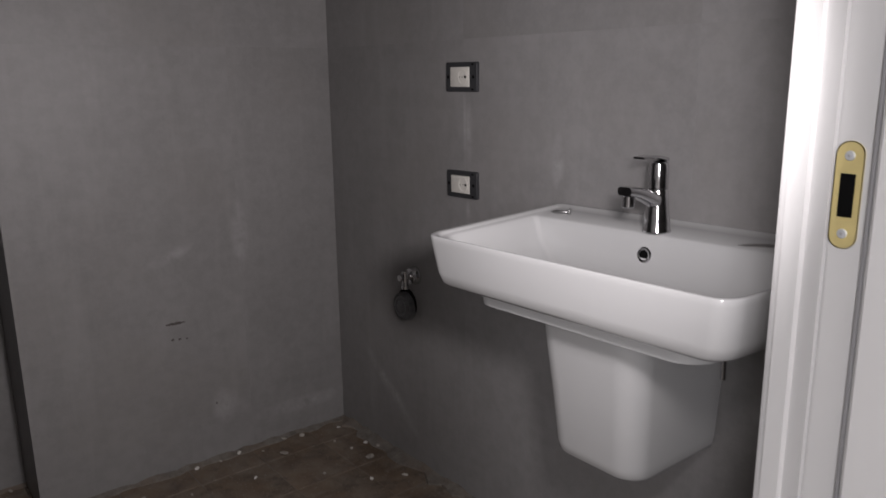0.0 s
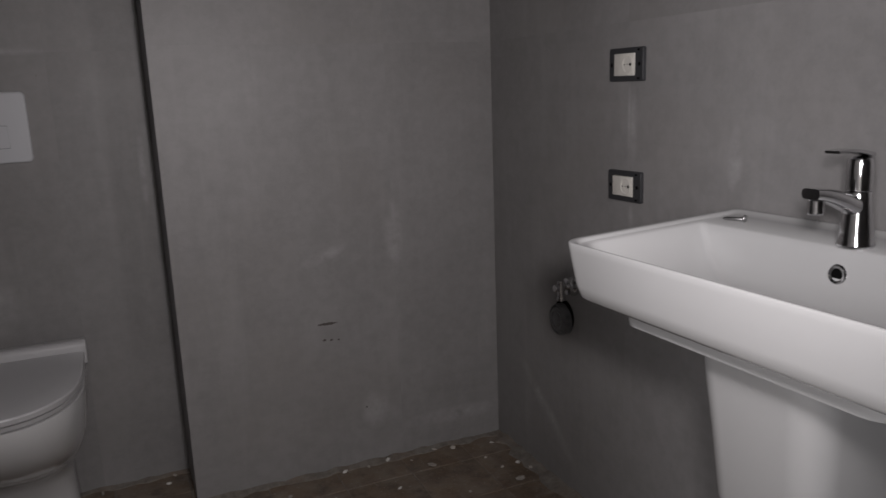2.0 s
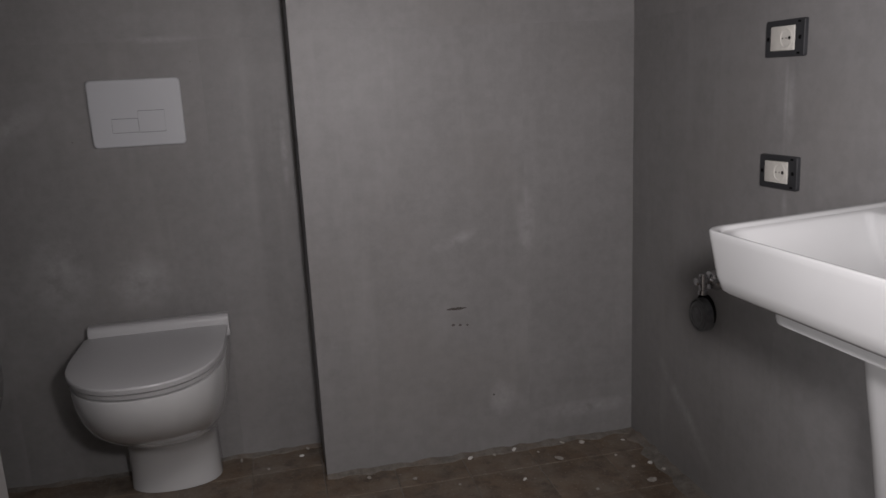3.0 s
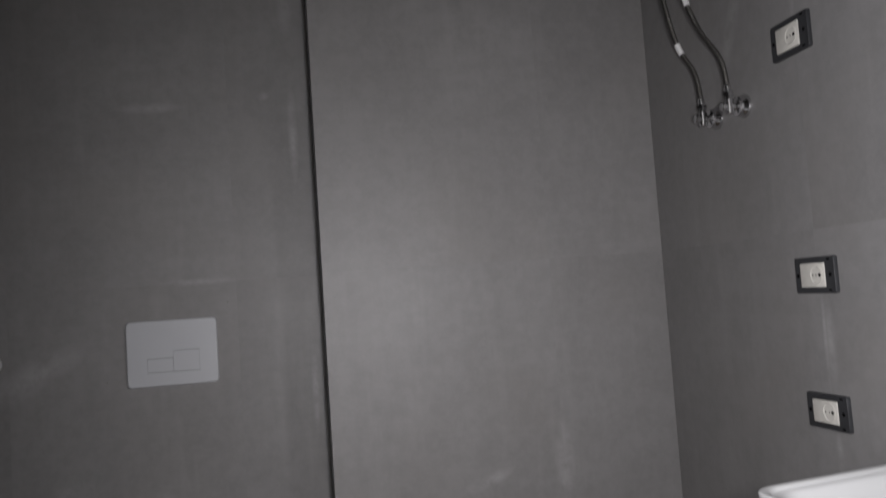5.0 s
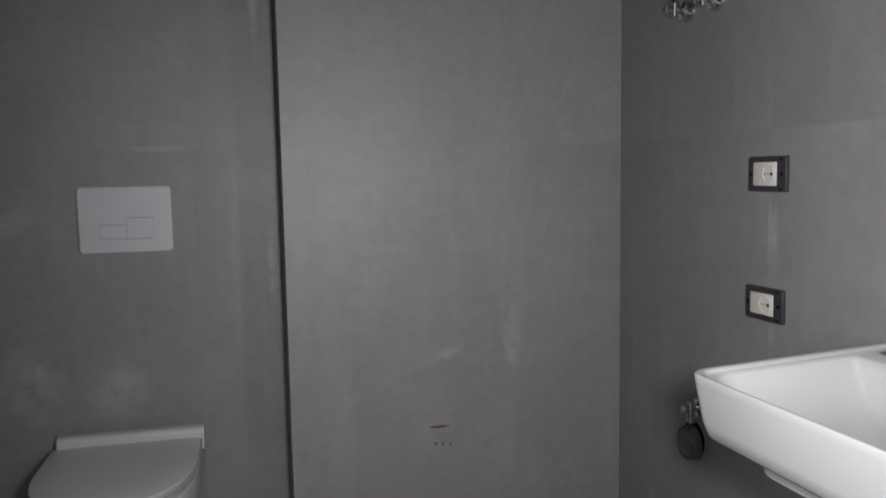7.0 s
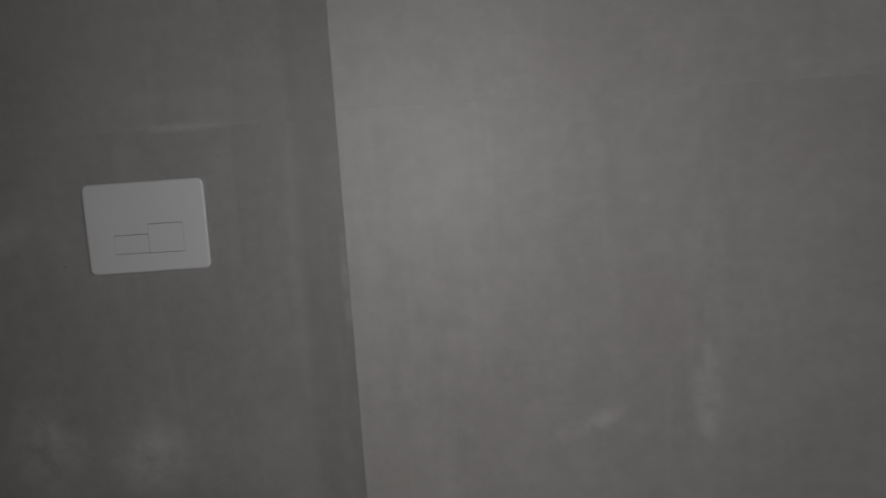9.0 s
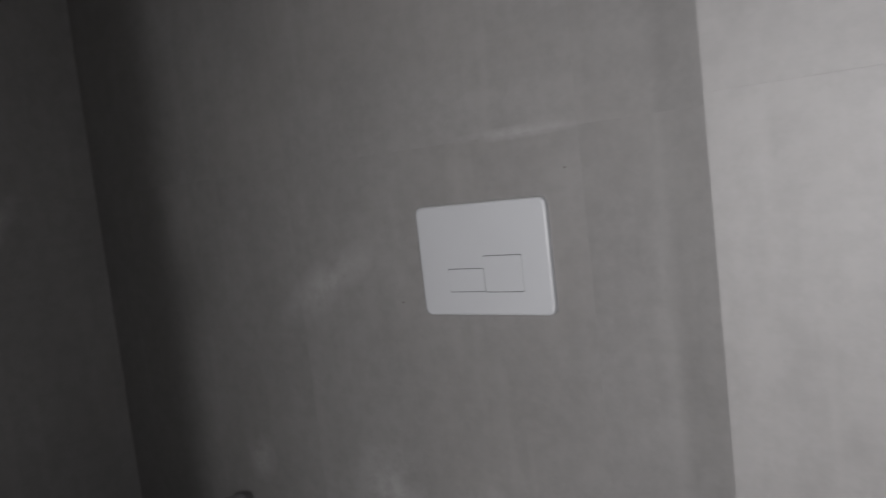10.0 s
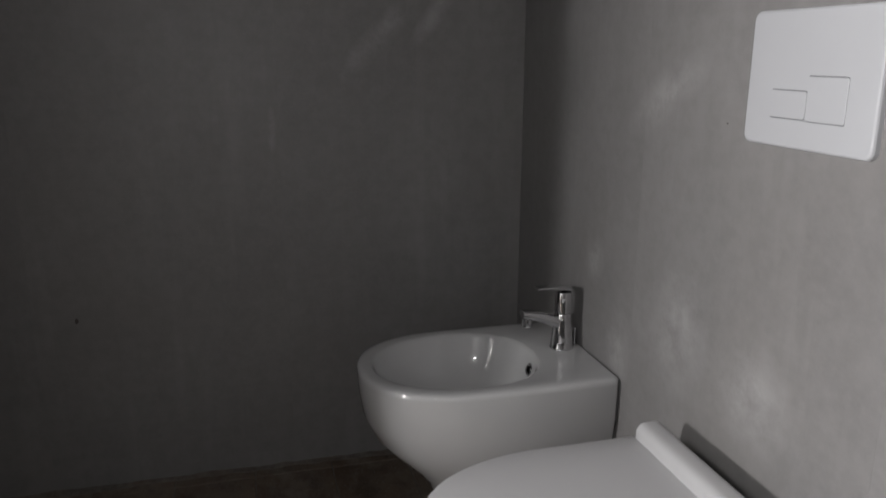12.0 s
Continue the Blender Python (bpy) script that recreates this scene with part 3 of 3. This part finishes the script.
def angle_valve(name, label, y, z, outlet_up, group=""):
    v = thing(name, label, "valve", group=group)
    out = lambda d: (EAST - d, y, z)
    part("rosette", lathe([(0.027, 0), (0.027, 0.004), (0.0235, 0.010), (0.0215, 0.020), (0.0145, 0.022)], along(out(0), out(1)), cap0=False, seg=28), CHROME, v, "round chrome wall rosette")
    part("stem", lathe([(0.0095, 0.018), (0.0095, 0.034), (0.0085, 0.035)], along(out(0), out(1)), seg=20), CHROME, v)
    s = 1 if outlet_up else -1
    part("body", lathe([(0.008, -0.018), (0.0095, -0.016), (0.0095, 0.016), (0.008, 0.018)], along(out(0.037), (EAST - 0.037, y, z + s)), seg=18), CHROME, v)
    part("outlet", lathe([(0.0085, 0.016), (0.0085, 0.022), (0.0118, 0.023), (0.0118, 0.034), (0.009, 0.035)], along(out(0.037), (EAST - 0.037, y, z + s)), seg=6 if outlet_up else 18), CHROME, v)
    part("knob", lathe([(0.006, 0.044), (0.006, 0.048), (0.0098, 0.049), (0.0098, 0.056), (0.008, 0.058)], along(out(0), out(1)), seg=12), CHROME, v)
    return v


angle_valve("angle_valve", "chrome angle valve on the tiled wall above the drain stub", -0.439, 0.599, False)
angle_valve("angle_valve", "chrome angle valve with braided hose below the heater", -0.346, 1.543, True, "heater valves")
angle_valve("angle_valve", "chrome angle valve with braided hose below the heater", -0.463, 1.543, True, "heater valves")

drain = thing("drain_stub", "dark grey plastic drain stub with plug in the wall", "drain pipe")
dm = along((EAST + 0.004, -0.398, 0.499), (-1, -0.398, 0.499))
# near-black disc behind the sleeve, centred 7 mm higher
part("cut_hole", lathe([(0.0445, 0.0), (0.0445, 0.0050), (0.030, 0.0052)], along((EAST + 0.001, -0.398, 0.506), (-1, -0.398, 0.506)), cap0=False, seg=32), HOLE, drain, "dark disc behind the drain stub")
part("sleeve", lathe([(0.042, 0), (0.042, 0.024), (0.0405, 0.027), (0.038, 0.027), (0.037, 0.020)], dm, cap0=False, cap1=False, seg=32), CAP, drain)
part("plug", lathe([(0.037, 0.020), (0.034, 0.028), (0.026, 0.031), (0.020, 0.029), (0.016, 0.032), (0.0, 0.033)], dm, cap0=False, cap1=False, seg=28), CAP, drain, "dusty grey plug")


# ---- water heater ----
def water_heater():
    cx, cy, z0, R = -0.240, -0.377, 2.05, 0.237
    h = thing("water_heater", "white enamelled vertical electric water heater on the wall", "water heater")
    T = Matrix.Translation((cx, cy, 0))
    part("tank", lathe([(R - 0.004, z0 + 0.006), (R, z0 + 0.012), (R, z0 + 0.62), (R - 0.02, z0 + 0.655), (R - 0.09, z0 + 0.69), (0, z0 + 0.70)], T, cap0=False, cap1=False, seg=64), ENAMEL, h)
    part("bottom_cap", lathe([(R - 0.004, z0 + 0.010), (R - 0.0005, z0 + 0.002), (R - 0.003, z0 - 0.006), (R - 0.010, z0 - 0.007), (R - 0.013, z0 + 0.009), (R - 0.019, z0 + 0.010), (R - 0.023, z0 + 0.001), (R - 0.034, z0 + 0.002),
                        (R - 0.10, z0 - 0.012), (R - 0.155, z0 - 0.018)], T, cap0=False, seg=64), ENAMEL, h, "white pressed bottom cap")
    part("element_cover", lathe([(0.080, z0 - 0.017), (0.080, z0 - 0.022), (0.074, z0 - 0.026), (0.060, z0 - 0.026), (0.055, z0 - 0.020)], T, cap0=False, seg=40), CHROME, h, "shiny round element flange")
    part("cable_opening", lathe([(0.028, z0 - 0.021), (0.028, z0 - 0.030), (0.024, z0 - 0.031)], Matrix.Translation((cx + 0.035, cy + 0.03, 0)), seg=24), HOLE, h, "dark cable opening")
    for a in (0.6, 2.2, 3.7, 5.3):
        part("bolt", lathe([(0.007, z0 - 0.024), (0.007, z0 - 0.033), (0.0, z0 - 0.034)], Matrix.Translation((cx + 0.066 * math.cos(a), cy + 0.066 * math.sin(a), 0)), seg=6, cap1=False), DULL, h)
    part("pilot_lamp", lathe([(0.006, z0 - 0.004), (0.006, z0 - 0.012), (0.0, z0 - 0.014)], Matrix.Translation((cx - 0.145, cy + 0.06, 0)), seg=12, cap1=False), BLACK, h)
    part("wall_bracket", box(cx + R - 0.04, EAST - 0.0005, cy - 0.15, cy + 0.15, z0 + 0.50, z0 + 0.54, bevel=0.003), DULL, h)
    for y, mat, lab, metal in ((-0.288, RED, "red collar of the hot outlet", BRASS), (-0.396, BLUE, "blue collar of the cold inlet", CHROME)):
        M = Matrix.Translation((-0.092, y, 0))
        part("collar", lathe([(0.012, z0 + 0.005), (0.019, z0 - 0.004), (0.019, z0 - 0.010), (0.012, z0 - 0.012)], M, seg=24), mat, h, lab)
        part("nipple", lathe([(0.0105, z0 - 0.008), (0.0105, z0 - 0.034), (0.009, z0 - 0.035)], M, seg=18), PLASTIC, h)
        part("nut", lathe([(0.0135, z0 - 0.034), (0.0135, z0 - 0.052), (0.009, z0 - 0.056), (0.008, z0 - 0.075)], M, seg=6), metal, h)


water_heater()


def hose(points, r, tag_at, label):
    h = thing("braided_hose", label, "hose", group="heater hoses")
    pts = smooth_line(points, 10)
    part("braid", tube(pts, r, 12), BRAID, h)
    i = int(len(pts) * tag_at)
    part("paper_tag", tube(pts[i:i + 5], r + 0.0012, 12), LABEL, h, "white paper label")
    for a, b2 in ((pts[0], pts[2]), (pts[-1], pts[-3])):
        part("ferrule", rod(a, b2, r + 0.0016, 14, 0.001), CHROME, h)


hose([(-0.092, -0.288, 1.985), (-0.088, -0.288, 1.90), (-0.078, -0.298, 1.80), (-0.062, -0.308, 1.725), (-0.044, -0.338, 1.655), (-0.037, -0.346, 1.577)], 0.0062, 0.56, "steel braided hose from the hot outlet to its valve")
hose([(-0.092, -0.396, 1.985), (-0.090, -0.390, 1.90), (-0.082, -0.390, 1.82), (-0.064, -0.412, 1.735), (-0.044, -0.453, 1.655), (-0.037, -0.463, 1.577)], 0.0062, 0.36, "steel braided hose from the cold inlet to its valve")


# ---- toilet, bidet and flush plate ----
def plan(cx, z, hw, y_back, y_mid, y_front, power=2.0):
    return [(cx + u, y, z) for u, y in dshape(hw, y_back, y_mid, y_front, power)]


def toilet():
    cx, yb = -1.380, NORTH - 0.003
    t = thing("toilet", "white ceramic back-to-wall toilet with closed lid", "toilet")
    rows = [(0.0, 0.126, yb, 0.14, 0.060), (0.012, 0.126, yb, 0.14, 0.060), (0.06, 0.123, yb, 0.14, 0.062), (0.12, 0.122, yb, 0.13, 0.052), (0.152, 0.126, yb, 0.12, 0.026),
            (0.178, 0.131, yb, 0.10, -0.020), (0.208, 0.146, yb, 0.07, -0.082), (0.245, 0.161, yb, 0.03, -0.148), (0.285, 0.173, yb, -0.01, -0.208), (0.33, 0.181, yb, -0.035, -0.254),
            (0.375, 0.185, yb, -0.05, -0.281), (0.412, 0.187, yb, -0.05, -0.291), (0.422, 0.186, yb, -0.05, -0.290), (0.425, 0.178, yb - 0.004, -0.05, -0.282)]
    part("bowl", loft([plan(cx, *r, 2.2) for r in rows]), CERAMIC, t, sharp=50)
    part("seat", loft([plan(cx, z, hw, 0.110, -0.05, yf, 2.2) for z, hw, yf in ((0.4292, 0.181, -0.290), (0.4300, 0.1855, -0.297), (0.4400, 0.1870, -0.300), (0.4412, 0.183, -0.296))]), SEAT, t, "white plastic seat ring")
    part("lid", loft([plan(cx, z, hw, 0.110, -0.05, yf, 2.25) for z, hw, yf in ((0.4450, 0.183, -0.298), (0.4458, 0.188, -0.306), (0.4570, 0.1890, -0.308), (0.4605, 0.187, -0.306), (0.4625, 0.180, -0.298), (0.4635, 0.13, -0.22))]), SEAT, t, "white plastic lid")
    prof = rrect(0.100, 0.146, 0.4275, 0.490, (0.013, 0.016, 0.005, 0.005), 5)
    part("hinge_bar", loft([[(x, y, z) for y, z in prof] for x in (cx - 0.176, cx + 0.194)]), SEAT, t, "white plastic hinge bar")


toilet()


def bidet():
    cx, yb = -1.996, NORTH - 0.003
    b = thing("bidet", "white ceramic back-to-wall bidet with oval bowl", "bidet")
    rows = [(0.0, 0.114, yb, 0.02, -0.132), (0.012, 0.114, yb, 0.02, -0.132), (0.05, 0.110, yb, 0.02, -0.131), (0.11, 0.112, yb, 0.01, -0.137), (0.15, 0.119, yb, 0.0, -0.150), (0.185, 0.131, yb, -0.01, -0.172),
            (0.22, 0.148, yb, -0.02, -0.206), (0.255, 0.164, yb, -0.04, -0.243), (0.29, 0.176, yb, -0.06, -0.274), (0.335, 0.183, yb, -0.07, -0.295), (0.38, 0.185, yb, -0.07, -0.301), (0.419, 0.186, yb, -0.07, -0.303),
            (0.427, 0.185, yb, -0.07, -0.302), (0.4305, 0.181, yb - 0.003, -0.07, -0.298), (0.4315, 0.172, yb - 0.007, -0.07, -0.289)]
    rings = []
    for z, hw, back, mid, f in rows:
        ring = plan(cx, z * 1.034, hw, back, mid, f, 2.3)
        rings.append(ring + [(cx + (hw - 0.012) * (k - 3) / 3, back, z * 1.034) for k in range(1, 6)])
    # the bowl's oval, with the same number of points, sinking from the rim
    for z, hw, b0, mid, f in ((0.4316, 0.154, 0.092, -0.08, -0.276), (0.4306, 0.1515, 0.0895, -0.08, -0.2735), (0.4275, 0.1485, 0.086, -0.08, -0.2705), (0.421, 0.1455, 0.083, -0.08, -0.2675), (0.388, 0.137, 0.072, -0.08, -0.256),
                              (0.348, 0.119, 0.052, -0.09, -0.228), (0.318, 0.089, 0.025, -0.09, -0.188), (0.303, 0.04, -0.02, -0.08, -0.13), (0.300, 0.01, -0.05, -0.07, -0.085)):
        angles = [36, 18] + [-180 * k / 28 for k in range(29)] + [162, 144, 126, 108, 90, 72, 54]
        out = []
        for a in angles:
            c, q = math.cos(radians(a)), math.sin(radians(a))
            depth = b0 - mid if q > 0 else mid - f
            out.append((cx + hw * math.copysign(abs(c) ** (0.85 if q > 0 else 1.0), c), mid + depth * math.copysign(abs(q) ** (0.85 if q > 0 else 1.0), q), z * 1.034))
        rings.append(out)
    part("body", loft(rings), CERAMIC, b, sharp=50)
    om = along((cx + 0.020, 0.0745, 0.412), (cx + 0.020, -0.25, 0.484))
    o = part("overflow_ring", lathe([(0.0145, 0.0), (0.0145, 0.003), (0.012, 0.0055), (0.009, 0.004), (0.0085, 0.001)], om, cap0=False, seg=26), CHROME, b, "chrome overflow ring")
    part("overflow_hole", lathe([(0.009, 0.0), (0.009, 0.0030)], om, seg=18), HOLE, o)
    part("drain_plug", lathe([(0.030, 0.310), (0.030, 0.315), (0.0, 0.317)], Matrix.Translation((cx, -0.07, 0)), cap0=False, cap1=False), CHROME, b, "chrome drain plug")
    mixer_tap("bidet_tap", "polished chrome single-lever tap on the bidet", pose(cx - 0.009, 0.160, 0.4450, 0, 0, -90) @ Matrix.Diagonal((1, 0.95, 0.93, 1)), 0.098, True)


bidet()


def flush_plate():
    f = thing("flush_plate", "white plastic flush plate with two rectangular buttons", "flush plate")
    x0, x1, z0, z1 = -1.492, -1.251, 0.965, 1.146
    ring = rrect(x0, x1, z0, z1, 0.012, 6)

    def lay(d, inset):
        cxm, czm = (x0 + x1) / 2, (z0 + z1) / 2
        kx, kz = 1 - 2 * inset / (x1 - x0), 1 - 2 * inset / (z1 - z0)
        return [(cxm + (x - cxm) * kx, NORTH - d, czm + (z - czm) * kz) for x, z in ring]
    part("plate", loft([lay(-0.001, 0), lay(0.007, 0), lay(0.0095, 0.0012), lay(0.0105, 0.004)], cap0=False), PLASTIC, f, sharp=12)
    for a, b2, c, d in ((-1.4375, -1.3698, 1.0045, 1.0410), (-1.3690, -1.3000, 1.0035, 1.0605)):
        lo, hi = (0.0004, 0.0003) if a < -1.40 else (0.0003, 0.0002)
        # dark plate paints the shade of the narrow gap, wider above and below
        g = rrect(a - lo, b2 + hi, c - 0.0010, d + 0.0010, 0.003, 4)
        gap = part("button_gap", loft([[(x, NORTH - e, z) for x, z in g] for e in (0.0100, 0.0107)]), FRAME, f, "dark plate that paints the shade in the button's gap")
        r = rrect(a, b2, c, d, 0.003, 4)
        cm, cz = (a + b2) / 2, (c + d) / 2
        part("button", loft([[(cm + (x - cm) * k, NORTH - e, cz + (z - cz) * k) for x, z in r] for e, k in ((0.0102, 1), (0.0112, 1), (0.0115, 0.985))]), PLASTIC, f, sharp=8)


flush_plate()


# ---- scuffs on the projecting wall ----
def scuff(segments, label, turned=None):
    """Dark marks on a plane facing -y through the origin, or on the one that turned sets."""
    s = thing("wall_scuff", label, "scuff", group="scuffs on the wall", m=turned)
    rnd = random.Random(5)
    for x0, x1, z, hgt in segments:
        n = max(4, int((x1 - x0) / 0.004))
        up = [(x0 + (x1 - x0) * k / n, z + hgt * (0.3 + 0.7 * math.sin(math.pi * k / n)) * rnd.uniform(0.6, 1.1)) for k in range(n + 1)]
        lo = [(x0 + (x1 - x0) * k / n, z - hgt * (0.3 + 0.7 * math.sin(math.pi * k / n)) * rnd.uniform(0.6, 1.1)) for k in range(n, -1, -1)]
        part("mark", loft([[(x, -e, zz) for x, zz in up + lo] for e in (-0.0005, 0.0006)]), PENCIL, s)


scuff([(-0.578, -0.520, 0.461, 0.0045)], "dark scraped dash on the grey tile")
scuff([(-0.566, -0.556, 0.413, 0.004), (-0.545, -0.536, 0.411, 0.0045), (-0.523, -0.515, 0.409, 0.003)], "row of small dark dabs on the grey tile")
scuff([(-0.449, -0.443, 0.182, 0.003)], "small chip in the grey tile")
scuff([(-1.2195, -1.2165, 1.185, 0.0012)], "small dark speck on the tile beside the flush plate", pose(0, NORTH, 0))
scuff([(-1.5480, -1.5440, 0.985, 0.0012)], "small dark speck on the tile beside the flush plate", pose(0, NORTH, 0))
scuff([(-0.928, -0.920, 0.454, 0.008)], "dark chipped spot on the dim grey tile", pose(WEST, 0, 0, 0, 0, 90))


# ---- floor crumbs and mortar ----
def crumb(x, y, size, white):
    rnd = random.Random(int(1000 * (x * 7 + y * 13)))
    bm = bmesh.new()
    bmesh.ops.create_icosphere(bm, subdivisions=1, radius=size)
    sx, sy, sz = rnd.uniform(0.8, 1.5), rnd.uniform(0.6, 1.1), rnd.uniform(0.35, 0.7)
    for v in bm.verts:
        k = rnd.uniform(0.65, 1.2)
        v.co = Vector((v.co.x * sx * k, v.co.y * sy * k, v.co.z * sz * k))
    low = min(v.co.z for v in bm.verts)
    for v in bm.verts:
        v.co.z -= low
    me = finish(bm, "mortar_crumb", CHIP_WHITE if white else CHIP, 20)
    ob = new("mortar_crumb", me)
    ob.matrix_world = pose(x, y, 0.0, 0, 0, rnd.uniform(0, 360))
    tagged(ob, "small white plaster crumb on the brown floor" if white else "small grey mortar crumb on the brown floor", "rubble", "crumbs on the floor")


for x, y, sz, wh in ((-0.534, -0.025, 0.008, True), (-0.395, -0.018, 0.009, True), (-0.185, -0.04, 0.011, False), (-0.05, -0.217, 0.008, True), (-0.102, -0.216, 0.007, False),
                     (-0.091, -0.305, 0.013, False), (-0.714, -0.094, 0.010, False), (-0.287, -0.111, 0.012, False), (-0.059, -0.062, 0.006, True), (-0.03, -0.26, 0.010, False),
                     (-0.46, -0.03, 0.006, False), (-0.33, -0.05, 0.006, False), (-0.24, -0.02, 0.008, False), (-0.12, -0.14, 0.006, False), (-0.42, -0.19, 0.006, True),
                     (-0.60, -0.16, 0.006, False), (-0.84, -0.05, 0.008, False), (-0.16, -0.42, 0.007, True), (-0.07, -0.46, 0.009, False), (-0.25, -0.30, 0.005, False),
                     (-1.02, 0.15, 0.008, True), (-1.12, 0.10, 0.006, False), (-1.00, 0.19, 0.010, False), (-1.20, 0.17, 0.009, False), (-0.30, -0.52, 0.008, False)):
    crumb(x, y, sz, wh)


def mortar_strip(name, a, b, width, height, seed, label):
    """An uneven bead of mortar along the foot of a wall."""
    rnd = random.Random(seed)
    a, b = Vector((*a, 0)), Vector((*b, 0))
    n = int((b - a).length / 0.03)
    d = (b - a).normalized()
    side = Vector((-d.y, d.x, 0))
    rings = []
    for k in range(n + 1):
        p = a + (b - a) * k / n
        w, hgt = width * rnd.uniform(0.35, 1.25), height * rnd.uniform(0.4, 1.2)
        rings.append([p + Vector((0, 0, -0.01)), p + Vector((0, 0, hgt)), p + side * w * 0.4 + Vector((0, 0, hgt * rnd.uniform(0.5, 0.8))), p + side * w * 0.8 + Vector((0, 0, hgt * 0.2)), p + side * w - Vector((0, 0, 0.01))])
    return solid(name, loft(rings), MORTAR, label, "mortar", "structure")


mortar_strip("trim_mortar_1", (BOX_X, 0.0), (EAST, 0.0), -0.028, 0.010, 3, "rough mortar bead along the foot of the wall")
mortar_strip("trim_mortar_2", (EAST, 0.0), (EAST, SOUTH), -0.045, 0.016, 4, "rough mortar bead along the foot of the wall")
mortar_strip("trim_mortar_3", (WEST, NORTH), (BOX_X, NORTH), -0.02, 0.007, 5, "rough mortar bead along the foot of the wall")
mortar_strip("trim_mortar_4", (WEST, SOUTH), (WEST, NORTH), -0.02, 0.007, 6, "rough mortar bead along the foot of the wall")


# ---- wall tiles, 60 x 120 cm, with narrow joints ----
tile_meshes = {}


def tile_mesh(w, h, mat, t=TT):
    key = (round(w, 4), round(h, 4), mat.name, t)
    if key not in tile_meshes:
        j, c = 0.0, 0.00015
        def ring(inset, y):
            return [(-w / 2 + inset, y, -h / 2 + inset), (w / 2 - inset, y, -h / 2 + inset), (w / 2 - inset, y, h / 2 - inset), (-w / 2 + inset, y, h / 2 - inset)]
        bm = loft([ring(j, 0), ring(j, -t + c), ring(j + c, -t)])
        tile_meshes[key] = finish(bm, "tile", mat, 20)
    return tile_meshes[key]


def lay_tiles(parent, cuts, place):
    """cuts: joints along the wall; place(a, z) gives the pose of a tile's back."""
    rows = [0.0, 1.244, 2.444, TOP]
    for a, b in zip(cuts, cuts[1:]):
        for z0, z1 in zip(rows, rows[1:]):
            ob = new("tile", tile_mesh(abs(b - a), z1 - z0, TILE))
            ob.parent = parent
            ob.matrix_world = place((a + b) / 2, (z0 + z1) / 2)


lay_tiles(tile_walls["east"], [0.0, -0.657, -1.320, SOUTH], lambda a, z: pose(EAST + TT, a, z, 0, 0, -90))
lay_tiles(tile_walls["box"], [BOX_X, -0.335, EAST], lambda a, z: pose(a, TT, z))
lay_tiles(tile_walls["box"], [0.009, NORTH], lambda a, z: pose(BOX_X + TT, a, z, 0, 0, -90))
lay_tiles(tile_walls["north"], [BOX_X, -1.192, -1.793, WEST], lambda a, z: pose(a, NORTH + TT, z))
lay_tiles(tile_walls["west"], [NORTH, -0.42, -1.02, SOUTH], lambda a, z: pose(WEST - TT, a, z, 0, 0, 90))


# ---- floor tiles, about 20 cm square ----
def floor_tiles():
    rnd = random.Random(9)
    s = 0.203
    def ring(inset, z):
        w = s / 2 - inset
        return [(-w, -w, z), (w, -w, z), (w, w, z), (-w, w, z)]
    me = finish(loft([ring(0.0014, -0.012), ring(0.0014, -0.0022), ring(0.0030, -0.001)]), "floor_tile", FLOOR_TILE, 20)
    for i in range(14):
        for j in range(11):
            x, y = EAST - 0.05 - s * (i + 0.0), NORTH - 0.03 - s * j
            ob = new("tile", me)
            ob.parent = floor
            ob.matrix_world = pose(x, y, rnd.uniform(-0.0012, 0.0006), rnd.uniform(-0.25, 0.25), rnd.uniform(-0.25, 0.25), rnd.choice((0, 90, 180, 270)))


floor_tiles()
